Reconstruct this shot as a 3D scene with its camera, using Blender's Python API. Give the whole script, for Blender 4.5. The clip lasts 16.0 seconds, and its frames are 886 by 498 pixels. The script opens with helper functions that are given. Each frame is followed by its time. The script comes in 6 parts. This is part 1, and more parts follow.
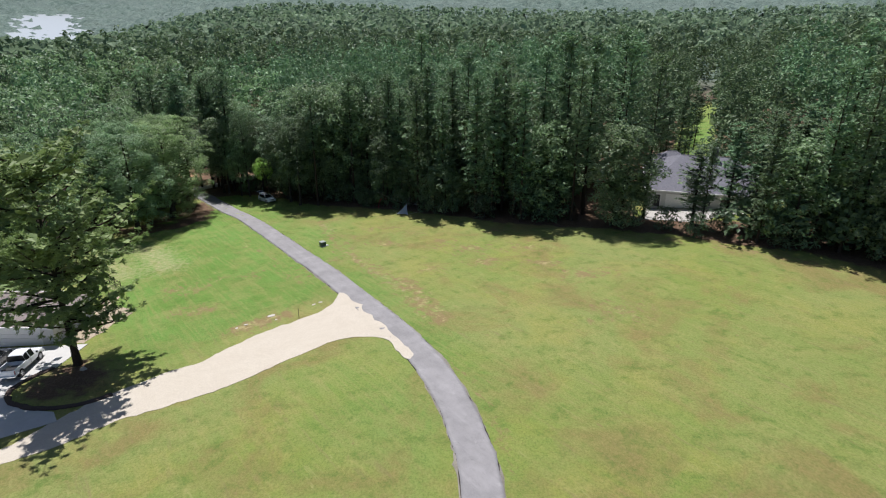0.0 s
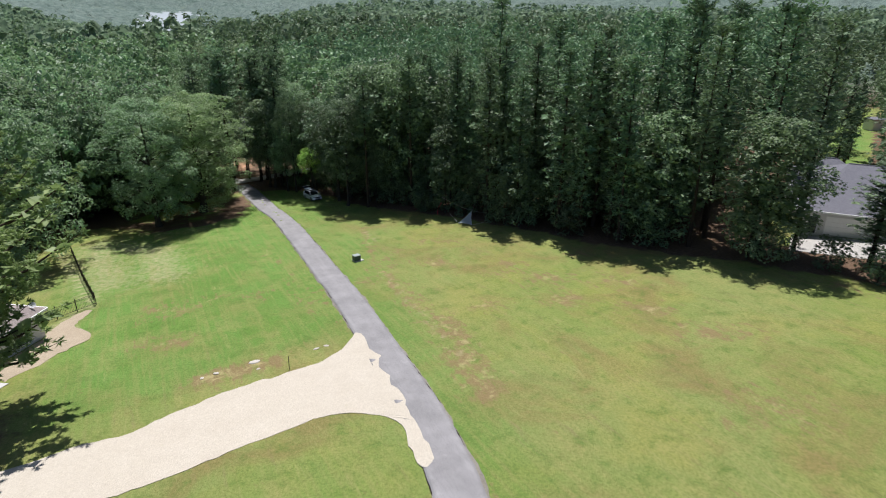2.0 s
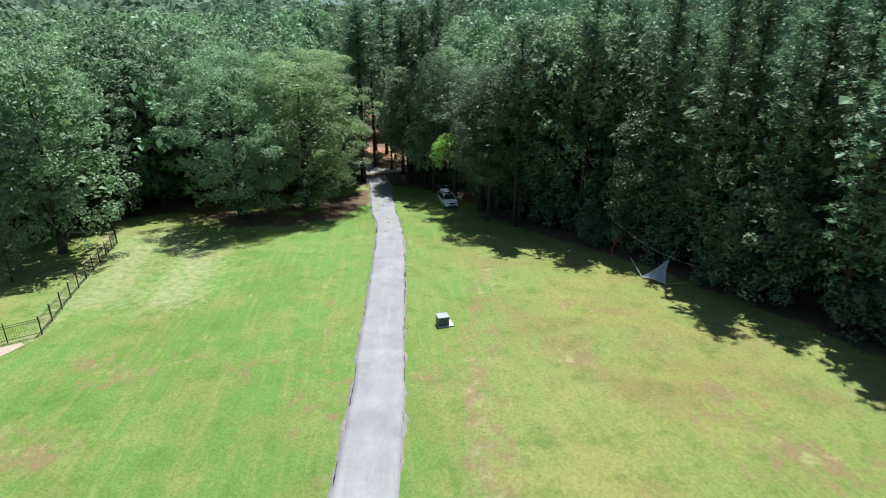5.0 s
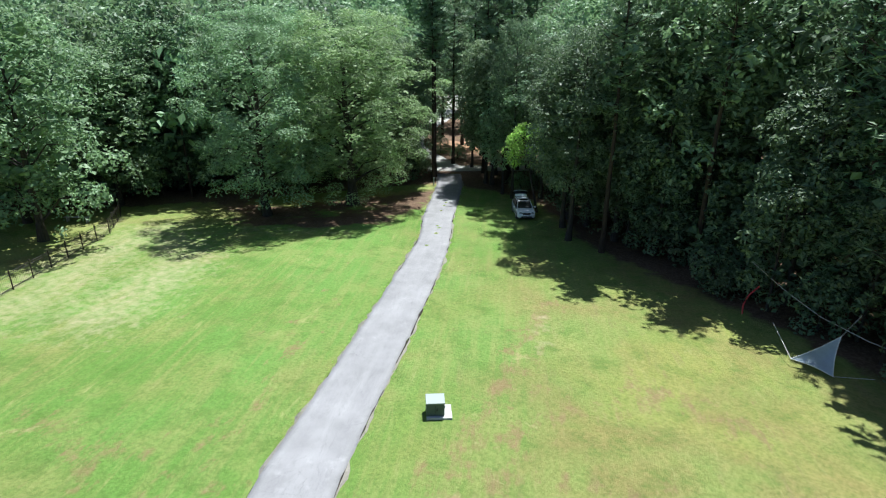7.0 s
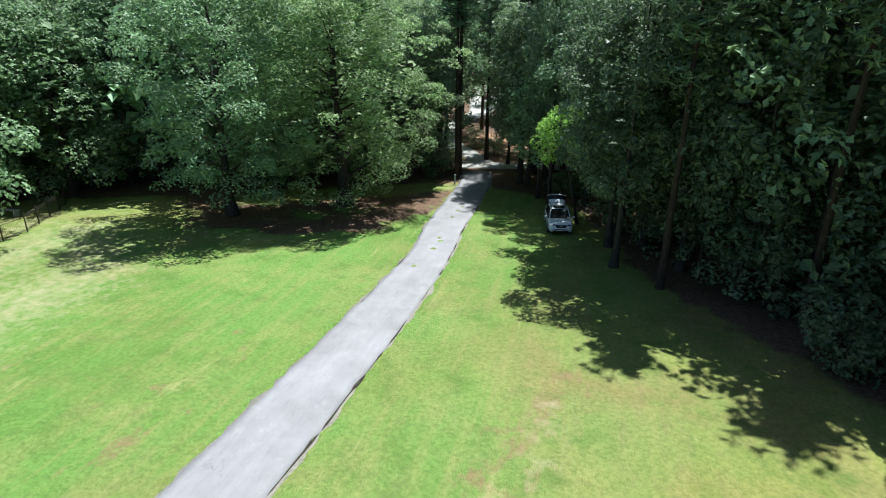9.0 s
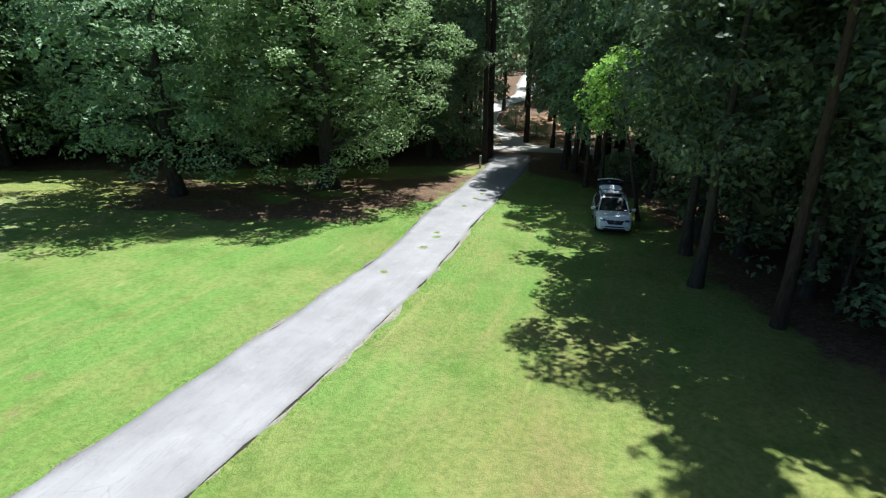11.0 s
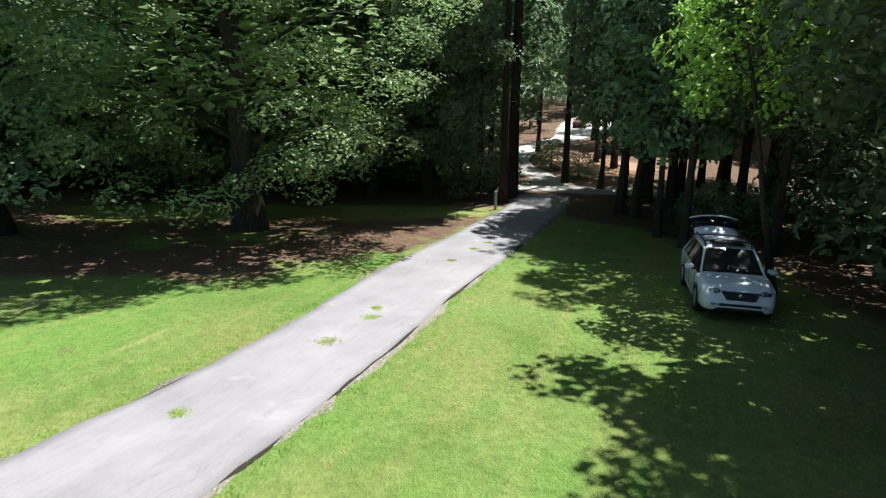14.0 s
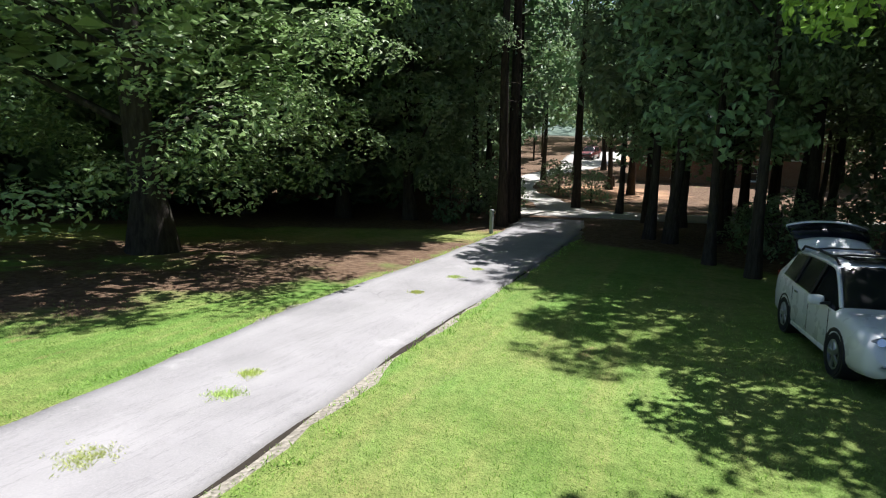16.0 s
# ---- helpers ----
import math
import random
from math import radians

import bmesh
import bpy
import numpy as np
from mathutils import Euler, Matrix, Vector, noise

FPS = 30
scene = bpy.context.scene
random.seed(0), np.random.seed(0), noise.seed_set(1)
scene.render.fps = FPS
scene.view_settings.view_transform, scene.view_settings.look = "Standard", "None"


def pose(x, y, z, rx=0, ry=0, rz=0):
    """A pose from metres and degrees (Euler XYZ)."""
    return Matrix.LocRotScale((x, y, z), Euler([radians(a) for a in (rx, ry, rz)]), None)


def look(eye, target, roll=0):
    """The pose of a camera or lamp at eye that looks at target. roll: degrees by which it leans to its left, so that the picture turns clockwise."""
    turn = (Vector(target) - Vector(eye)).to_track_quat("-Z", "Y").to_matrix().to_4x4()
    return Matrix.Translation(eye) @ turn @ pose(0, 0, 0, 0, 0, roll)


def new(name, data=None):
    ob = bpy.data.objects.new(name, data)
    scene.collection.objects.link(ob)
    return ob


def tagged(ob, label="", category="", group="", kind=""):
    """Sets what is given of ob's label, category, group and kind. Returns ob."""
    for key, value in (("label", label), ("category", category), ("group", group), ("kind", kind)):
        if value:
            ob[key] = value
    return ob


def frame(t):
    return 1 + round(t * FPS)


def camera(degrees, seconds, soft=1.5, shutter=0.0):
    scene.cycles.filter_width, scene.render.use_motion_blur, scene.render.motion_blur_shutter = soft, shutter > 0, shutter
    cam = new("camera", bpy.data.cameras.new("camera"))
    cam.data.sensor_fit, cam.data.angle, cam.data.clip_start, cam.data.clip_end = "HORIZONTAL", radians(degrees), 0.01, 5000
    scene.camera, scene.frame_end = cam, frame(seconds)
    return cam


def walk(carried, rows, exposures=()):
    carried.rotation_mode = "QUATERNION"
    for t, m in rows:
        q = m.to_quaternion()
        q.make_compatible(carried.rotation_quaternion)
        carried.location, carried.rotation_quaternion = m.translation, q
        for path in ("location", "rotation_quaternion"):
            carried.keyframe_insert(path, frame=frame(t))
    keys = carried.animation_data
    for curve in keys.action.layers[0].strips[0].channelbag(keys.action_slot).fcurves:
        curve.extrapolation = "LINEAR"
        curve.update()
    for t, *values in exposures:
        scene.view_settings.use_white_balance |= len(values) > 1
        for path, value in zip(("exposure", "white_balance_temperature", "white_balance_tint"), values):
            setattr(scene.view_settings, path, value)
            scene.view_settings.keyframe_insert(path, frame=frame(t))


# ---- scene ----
cam = camera(71.6, 16.0, soft=1.1, shutter=0.3)
METRES, EYE, TILT, LEAN, TURN = 126.35, 39.9, -22.5, 0.0, 0.0
EXPOSURES = [(0, 0.22, 6010, 16), (2, 0.26, 6000, 15.5), (3.5, 0.38, 5960, 12.5), (5, 0.73, 5700, 9), (8, 0.89, 5640, 7.5), (11, 1.0, 5720, 8), (12.5, 0.99, 5900, 9), (14, 1.03, 5980, 12.5), (16, 1.08, 5980, 15)]
ROWS = [
    (0.0, 0.0, 0.0, 0.0, -0.0, 0.0, 0.0),
    (0.5, 0.0068, 0.0449, 0.0051, 1.83, 0.01, -0.78),
    (1.0, 0.0118, 0.0909, 0.01, 3.5, -0.0, -1.5),
    (1.5, 0.0154, 0.1363, 0.0156, 5.41, -0.05, -2.34),
    (2.0, 0.0182, 0.1817, 0.0219, 8.18, -0.18, -3.48),
    (2.5, 0.0192, 0.227, 0.0283, 11.42, -0.38, -4.8),
    (3.0, 0.0189, 0.2718, 0.0362, 13.77, -0.62, -5.77),
    (3.5, 0.0168, 0.3162, 0.044, 15.7, -0.86, -6.56),
    (4.0, 0.013, 0.36, 0.0513, 18.11, -1.16, -7.51),
    (4.5, 0.0082, 0.4042, 0.0573, 22.64, -1.82, -9.24),
    (5.0, 0.0027, 0.4472, 0.0627, 27.68, -2.8, -11.04),
    (7.5, -0.0396, 0.6165, 0.0815, 41.46, -5.78, -15.58),
    (8.0, -0.0514, 0.6443, 0.0837, 43.47, -6.35, -16.15),
    (10.5, -0.1181, 0.762, 0.0879, 49.16, -7.96, -17.62),
    (11.0, -0.1328, 0.7835, 0.0827, 51.32, -8.56, -18.16),
    (11.5, -0.1472, 0.8033, 0.0779, 52.82, -9.06, -18.51),
    (12.0, -0.1611, 0.8204, 0.0754, 54.28, -9.53, -18.88),
    (12.5, -0.1748, 0.8355, 0.0763, 54.66, -9.58, -18.97),
    (13.0, -0.1881, 0.8495, 0.0773, 54.96, -7.89, -19.02),
    (13.5, -0.2006, 0.8624, 0.0772, 55.22, -5.74, -19.04),
    (14.0, -0.2129, 0.8748, 0.0769, 55.42, -3.89, -19.06),
    (14.5, -0.2244, 0.8861, 0.0763, 55.64, -2.22, -19.12),
    (15.0, -0.2352, 0.8966, 0.0752, 55.79, -0.62, -19.17),
    (15.5, -0.2451, 0.906, 0.0743, 55.85, -0.09, -19.22),
    (16.0, -0.2529, 0.9137, 0.073, 55.86, -0.01, -19.27),
]
walk(cam, [(t, pose(0, 0, EYE, TILT, LEAN, TURN) @ pose(METRES * x, METRES * y, METRES * z, 90 + pitch, roll, yaw)) for t, x, y, z, yaw, pitch, roll in ROWS], EXPOSURES)

# ---- daylight: a high summer sun beyond the wood ----
SUN_AZ, SUN_EL = (-0.33, 1.0), radians(63)
sun_way = Vector((SUN_AZ[0], SUN_AZ[1], 0)).normalized() * math.cos(SUN_EL) + Vector((0, 0, math.sin(SUN_EL)))
sun = new("sun", bpy.data.lights.new("sun", "SUN"))
sun.data.energy, sun.data.angle, sun.data.color = 5.0, radians(0.53), (1.0, 0.955, 0.87)
sun.matrix_world = look((0, 0, 300), Vector((0, 0, 300)) - sun_way)
world = bpy.data.worlds.new("sky")
scene.world = world
world.use_nodes = True
wn = world.node_tree
sky = wn.nodes.new("ShaderNodeTexSky")
sky.sky_type, sky.sun_disc = "NISHITA", False
sky.sun_elevation, sky.sun_rotation = SUN_EL, math.atan2(SUN_AZ[0], SUN_AZ[1])
wn.links.new(sky.outputs["Color"], wn.nodes["Background"].inputs["Color"])
wn.nodes["Background"].inputs["Strength"].default_value = 0.054

# ---- materials ----
class Mat:
    """A node material in a few words."""
    def __init__(self, name):
        self.m = bpy.data.materials.new(name)
        self.m.use_nodes = True
        self.t = self.m.node_tree
        self.t.nodes.clear()
        self.out = self.t.nodes.new("ShaderNodeOutputMaterial")

    def n(self, kind, **kw):
        node = self.t.nodes.new("ShaderNode" + kind)
        for k, v in kw.items():
            if isinstance(v, tuple) and len(v) == 2 and v[0] == "prop":
                continue
            sock = node.inputs[k.replace("_", " ")] if k.replace("_", " ") in node.inputs else node.inputs[k]
            if hasattr(v, "is_output"):
                self.t.links.new(v, sock)
            else:
                sock.default_value = v
        return node

    def coord(self, kind="Object"):
        return self.t.nodes.new("ShaderNodeTexCoord").outputs[kind]

    def noise(self, scale, detail=3.0, rough=0.55, vec=None, dist=0.0):
        k = self.n("TexNoise", Scale=scale, Detail=detail, Roughness=rough, Distortion=dist)
        if vec is not None:
            self.t.links.new(vec, k.inputs["Vector"])
        return k.outputs["Fac"]

    def ramp(self, fac, *stops):
        r = self.t.nodes.new("ShaderNodeValToRGB")
        while len(r.color_ramp.elements) < len(stops):
            r.color_ramp.elements.new(0.5)
        for e, (p, c) in zip(r.color_ramp.elements, stops):
            e.position = p
            e.color = (c, c, c, 1) if not isinstance(c, tuple) else (*c, 1)
        self.t.links.new(fac, r.inputs["Fac"])
        return r.outputs["Color"]

    def mix(self, fac, a, b, how="MIX"):
        k = self.t.nodes.new("ShaderNodeMix")
        k.data_type, k.blend_type = "RGBA", how
        for sock, v in ((k.inputs["Factor"], fac), (k.inputs["A"], a), (k.inputs["B"], b)):
            if hasattr(v, "is_output"):
                self.t.links.new(v, sock)
            elif isinstance(v, tuple):
                sock.default_value = (*v, 1)
            else:
                sock.default_value = v
        return k.outputs["Result"]

    def attr(self, name):
        a = self.t.nodes.new("ShaderNodeAttribute")
        a.attribute_name = name
        return a.outputs["Fac"]

    def math(self, op, a, b=0.0):
        k = self.t.nodes.new("ShaderNodeMath")
        k.operation = op
        for sock, v in zip(k.inputs, (a, b)):
            if hasattr(v, "is_output"):
                self.t.links.new(v, sock)
            else:
                sock.default_value = v
        return k.outputs[0]

    def bump(self, height, strength=0.5, distance=0.02):
        return self.n("Bump", Height=height, Strength=strength, Distance=distance).outputs["Normal"]

    def surface(self, shader):
        self.t.links.new(shader, self.out.inputs["Surface"])
        return self.m

    def principled(self, color, rough=0.7, metal=0.0, normal=None, spec=0.5, **kw):
        p = self.n("BsdfPrincipled")
        for sock, v in (("Base Color", color), ("Roughness", rough), ("Metallic", metal), ("Normal", normal), ("Specular IOR Level", spec), *kw.items()):
            if v is None:
                continue
            if hasattr(v, "is_output"):
                self.t.links.new(v, p.inputs[sock])
            else:
                p.inputs[sock].default_value = (*v, 1) if isinstance(v, tuple) and len(v) == 3 else v
        return self.surface(p.outputs[0])


def plain(name, color, rough=0.6, metal=0.0, vary=0.12, scale=3.0, bump=0.1, spec=0.5):
    """Paint, metal or plastic with slight mottling and fine grain."""
    k = Mat(name)
    v = k.coord()
    c = k.mix(k.noise(scale, 4, vec=v), tuple(x * (1 - vary) for x in color), tuple(min(1, x * (1 + vary)) for x in color))
    c = k.mix(k.ramp(k.noise(scale * 9, 3, vec=v), (0.45, 0.0), (0.8, 0.5)), c, tuple(x * (1 - 1.5 * vary) for x in color))
    return k.principled(c, rough, metal, k.bump(k.noise(scale * 14, 2, vec=v), bump, 0.005), spec)


def leaf_mat(name, dark, light, back, gloss=0.3, thin=0.36):
    """Leaves: light passes through them; each leaf, each limb and each tree has its own tone."""
    k = Mat(name)
    isle = k.n("NewGeometry").outputs["Random Per Island"]
    whole = k.n("ObjectInfo").outputs["Random"]
    tone = k.attr("tone")
    a = k.mix(isle, dark, light)
    a = k.mix(k.math("MULTIPLY", k.noise(0.35, 2, vec=k.coord()), 0.55), a, light)
    hsv = k.n("HueSaturation", Color=a)
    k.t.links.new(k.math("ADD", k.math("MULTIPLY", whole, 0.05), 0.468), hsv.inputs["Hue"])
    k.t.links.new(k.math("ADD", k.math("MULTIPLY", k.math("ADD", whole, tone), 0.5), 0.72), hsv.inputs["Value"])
    col = hsv.outputs["Color"]
    dif = k.n("BsdfPrincipled", Roughness=0.52)
    k.t.links.new(col, dif.inputs["Base Color"])
    dif.inputs["Specular IOR Level"].default_value = gloss
    tra = k.n("BsdfTranslucent")
    k.t.links.new(k.mix(0.5, col, back), tra.inputs["Color"])
    m = k.n("MixShader", Fac=thin)
    k.t.links.new(dif.outputs[0], m.inputs[1])
    k.t.links.new(tra.outputs[0], m.inputs[2])
    return k.surface(m.outputs[0])


LEAF_OAK = leaf_mat("oak_leaf", (0.092, 0.163, 0.08), (0.242, 0.345, 0.175), (0.21, 0.32, 0.14), 0.4)
LEAF_LIGHT = leaf_mat("light_oak_leaf", (0.165, 0.295, 0.1), (0.322, 0.485, 0.218), (0.295, 0.485, 0.185), 0.4)
# darker copy of the oak leaf: shade of the wood put into its colour
LEAF_SHADE_TINT = leaf_mat("shade_tinted_leaf", (0.056, 0.1, 0.05), (0.148, 0.21, 0.11), (0.125, 0.19, 0.085), 0.34)
LEAF_PINE = leaf_mat("pine_needle", (0.07, 0.138, 0.072), (0.187, 0.275, 0.142), (0.155, 0.24, 0.11), 0.2, 0.2)
LEAF_LIME = leaf_mat("bright_leaf", (0.17, 0.36, 0.055), (0.3, 0.52, 0.12), (0.36, 0.66, 0.11))
LEAF_PINE_LIGHT = leaf_mat("lone_pine_needle", (0.12, 0.2, 0.075), (0.26, 0.36, 0.14), (0.22, 0.34, 0.1), 0.2, 0.3)
# bluer and paler than the near leaves: distance haze put into the colour
LEAF_FAR_HAZED = leaf_mat("far_leaf_haze_tint", (0.15, 0.245, 0.155), (0.245, 0.35, 0.22), (0.18, 0.26, 0.15), 0.05)


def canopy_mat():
    """Far tree crowns as one rough green cover, distance haze put into the colour."""
    k = Mat("far_canopy_haze_tint")
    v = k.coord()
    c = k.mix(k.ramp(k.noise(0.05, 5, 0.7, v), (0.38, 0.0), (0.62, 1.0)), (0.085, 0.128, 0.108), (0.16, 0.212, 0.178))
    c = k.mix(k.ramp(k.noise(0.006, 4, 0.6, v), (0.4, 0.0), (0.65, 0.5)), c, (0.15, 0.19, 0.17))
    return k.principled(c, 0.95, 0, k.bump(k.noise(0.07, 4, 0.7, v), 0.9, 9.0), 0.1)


def bark(name, dark, light):
    k = Mat(name)
    mp = k.n("Mapping", Vector=k.coord(), Scale=(5, 5, 0.9))
    f = k.noise(2.5, 5, 0.65, mp.outputs[0])
    c = k.mix(k.ramp(f, (0.35, 0.0), (0.65, 1.0)), dark, light)
    c = k.mix(k.math("MULTIPLY", k.noise(0.7, 2, vec=k.coord()), 0.4), c, (0.06, 0.056, 0.045))
    return k.principled(c, 0.9, 0, k.bump(f, 0.9, 0.05), 0.2)


BARK_PINE = bark("pine_bark", (0.024, 0.017, 0.012), (0.075, 0.052, 0.036))
BARK_OAK = bark("oak_bark", (0.026, 0.022, 0.018), (0.08, 0.07, 0.057))


def ground_mat():
    """Mown lawn, worn and lush in patches, with leaf litter under the trees."""
    k = Mat("lawn")
    v = k.coord()
    big, mid, fine = k.noise(0.035, 4, vec=v), k.noise(0.28, 5, 0.6, v), k.noise(5.5, 5, 0.7, v)
    olive, green, straw = (0.25, 0.282, 0.088), (0.142, 0.284, 0.056), (0.335, 0.3, 0.112)
    c = k.mix(k.ramp(big, (0.4, 0.0), (0.62, 1.0)), olive, (0.205, 0.265, 0.057))
    c = k.mix(k.ramp(k.noise(0.13, 4, 0.6, v, 0.4), (0.48, 0.0), (0.63, 0.45)), c, (0.33, 0.3, 0.078))
    c = k.mix(k.attr("lush"), c, k.mix(k.ramp(k.noise(0.09, 4, 0.6, v, 0.3), (0.42, 0.0), (0.6, 0.85)), green, (0.11, 0.228, 0.036)))
    turned = k.n("Mapping", Vector=v, Rotation=(0, 0, radians(-36))).outputs[0]
    mow = k.n("Mapping", Vector=turned, Scale=(1.9, 0.06, 1.0))
    c = k.mix(k.ramp(k.noise(1.0, 3, 0.6, mow.outputs[0]), (0.45, 0.0), (0.72, 0.45)), c, straw)
    c = k.mix(k.ramp(mid, (0.48, 0.0), (0.76, 0.62)), c, straw)
    c = k.mix(k.math("MULTIPLY", k.ramp(k.noise(0.11, 5, 0.65, v, 0.6), (0.48, 0.0), (0.64, 0.75)), k.math("SUBTRACT", 1.0, k.math("MULTIPLY", k.attr("lush"), 0.8))), c, (0.255, 0.185, 0.075))
    c = k.mix(k.ramp(k.noise(0.55, 6, 0.7, v), (0.52, 0.0), (0.7, 0.65)), c, (0.085, 0.165, 0.025))
    c = k.mix(k.ramp(fine, (0.3, 0.55), (0.6, 0.0)), c, (0.055, 0.11, 0.015))
    c = k.mix(k.ramp(k.noise(22, 3, 0.7, v), (0.55, 0.0), (0.8, 0.5)), c, (0.27, 0.33, 0.09))
    # old ruts and ridges that wander over the field, and thin streaks of dry thatch
    rut = k.ramp(k.noise(0.05, 3, 0.45, v, 0.5), (0.488, 0.0), (0.5, 0.25), (0.512, 0.0))
    c = k.mix(k.math("MULTIPLY", rut, k.ramp(k.noise(0.35, 4, 0.7, v), (0.45, 0.0), (0.6, 1.0))), c, (0.085, 0.115, 0.03))
    dry = k.n("Mapping", Vector=turned, Scale=(1.2, 0.16, 1.0))
    c = k.mix(k.math("MULTIPLY", k.ramp(k.noise(1.1, 5, 0.7, dry.outputs[0]), (0.58, 0.0), (0.74, 0.45)), k.math("SUBTRACT", 1.0, k.math("MULTIPLY", k.attr("lush"), 0.75))), c, (0.21, 0.155, 0.085))
    c = k.mix(k.ramp(k.noise(1.4, 5, 0.75, dry.outputs[0], 0.3), (0.6, 0.0), (0.75, 0.6)), c, (0.36, 0.34, 0.135))
    # worn earth
    earth = k.mix(fine, (0.14, 0.09, 0.04), (0.33, 0.25, 0.122))
    track = k.n("Mapping", Vector=k.n("Mapping", Vector=v, Rotation=(0, 0, radians(-32))).outputs[0], Scale=(1.3, 0.22, 1.0)).outputs[0]
    grit = k.math("ADD", k.math("SUBTRACT", k.noise(0.8, 6, 0.7, v), 0.5), k.math("MULTIPLY", k.math("SUBTRACT", k.noise(1.2, 5, 0.7, track, 0.5), 0.5), 0.9))
    worn = k.ramp(k.math("ADD", k.attr("bare"), k.math("MULTIPLY", grit, 2.1)), (0.36, 0.0), (0.8, 0.9))
    c = k.mix(worn, c, earth)
    thatch = k.ramp(k.math("ADD", k.math("MULTIPLY", k.attr("bare"), 0.8), k.math("MULTIPLY", k.math("SUBTRACT", k.noise(0.9, 6, 0.72, v, 0.4), 0.5), 2.4)), (0.55, 0.0), (0.9, 0.7))
    c = k.mix(thatch, c, (0.42, 0.37, 0.17))
    # pale dead turf
    pale = k.ramp(k.math("ADD", k.attr("pale"), k.math("MULTIPLY", k.math("SUBTRACT", k.noise(1.6, 5, 0.65, v), 0.5), 1.2)), (0.4, 0.0), (0.85, 0.8))
    c = k.mix(pale, c, (0.40, 0.36, 0.2))
    # red clay laid bare round the northern house
    clay = k.ramp(k.math("ADD", k.attr("clay"), k.math("MULTIPLY", k.math("SUBTRACT", k.noise(0.5, 5, 0.65, v), 0.5), 1.3)), (0.35, 0.0), (0.65, 1.0))
    # fallen leaves and needles
    lit = k.ramp(k.math("ADD", k.attr("litter"), k.math("MULTIPLY", k.math("SUBTRACT", k.noise(0.55, 5, 0.6, v), 0.5), 1.1)), (0.45, 0.0), (0.68, 1.0))
    vor = k.n("TexVoronoi", Vector=v, Scale=9.0)
    leaf = k.mix(k.noise(3.0, 4, vec=v), (0.06, 0.037, 0.024), (0.17, 0.105, 0.062))
    leaf = k.mix(k.ramp(vor.outputs["Color"], (0.3, 0.0), (0.95, 0.7)), leaf, (0.24, 0.165, 0.105))
    c = k.mix(lit, c, leaf)
    c = k.mix(clay, c, k.mix(fine, (0.33, 0.17, 0.09), (0.52, 0.33, 0.2)))
    # far wooded ground takes the haze tint too, mixed into its green
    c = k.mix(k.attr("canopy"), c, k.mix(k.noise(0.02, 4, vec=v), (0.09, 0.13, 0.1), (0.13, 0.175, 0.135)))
    blades = k.n("Mapping", Vector=v, Scale=(1, 1, 0.2))
    nrm = k.bump(k.math("ADD", k.noise(26, 3, 0.7, blades.outputs[0]), k.math("MULTIPLY", fine, 1.3)), 0.9, 0.06)
    return k.principled(c, 0.85, 0, nrm, 0.15)


def asphalt_mat():
    """Old sun-bleached asphalt: fine stone, paler wheel tracks, patches."""
    k = Mat("old_asphalt")
    v = k.coord()
    c = k.mix(k.ramp(k.noise(0.5, 5, 0.6, v), (0.35, 0.0), (0.7, 1.0)), (0.2, 0.195, 0.193), (0.29, 0.281, 0.28))
    c = k.mix(k.ramp(k.attr("wheel"), (0.0, 0.0), (1.0, 0.3)), c, (0.185, 0.178, 0.183))
    c = k.mix(k.ramp(k.noise(2.3, 5, 0.7, v), (0.58, 0.0), (0.72, 0.55)), c, (0.22, 0.21, 0.21))
    c = k.mix(k.ramp(k.noise(60, 2, 0.7, v), (0.4, 0.0), (0.8, 0.5)), c, (0.38, 0.365, 0.35))
    turned = k.n("Mapping", Vector=v, Rotation=(0, 0, radians(-35))).outputs[0]
    seam = k.n("Mapping", Vector=turned, Scale=(1.3, 0.1, 1))
    c = k.mix(k.ramp(k.noise(1.6, 6, 0.75, seam.outputs[0], 0.4), (0.488, 0.0), (0.5, 0.45), (0.512, 0.0)), c, (0.14, 0.135, 0.135))
    c = k.mix(k.ramp(k.noise(1.0, 5, 0.7, seam.outputs[0], 0.2), (0.55, 0.0), (0.7, 0.3)), c, (0.35, 0.34, 0.335))
    net = k.n("TexVoronoi", Vector=k.n("Mapping", Vector=k.mix(0.3, v, k.n("TexNoise", Vector=v, Scale=1.7, Detail=4.0).outputs["Color"], "ADD")).outputs[0], Scale=0.75)
    net.feature = "DISTANCE_TO_EDGE"
    crack = k.math("MULTIPLY", k.ramp(net.outputs["Distance"], (0.0, 1.0), (0.007, 0.0)), k.ramp(k.noise(0.35, 4, 0.6, v), (0.54, 0.0), (0.64, 0.55)))
    c = k.mix(crack, c, (0.07, 0.068, 0.066))
    c = k.mix(k.ramp(k.noise(0.9, 6, 0.7, v), (0.6, 0.0), (0.7, 0.4)), c, (0.4, 0.39, 0.38))
    return k.principled(c, 0.85, 0, k.bump(k.math("SUBTRACT", k.noise(75, 3, 0.7, v), crack), 0.5, 0.01), 0.3)


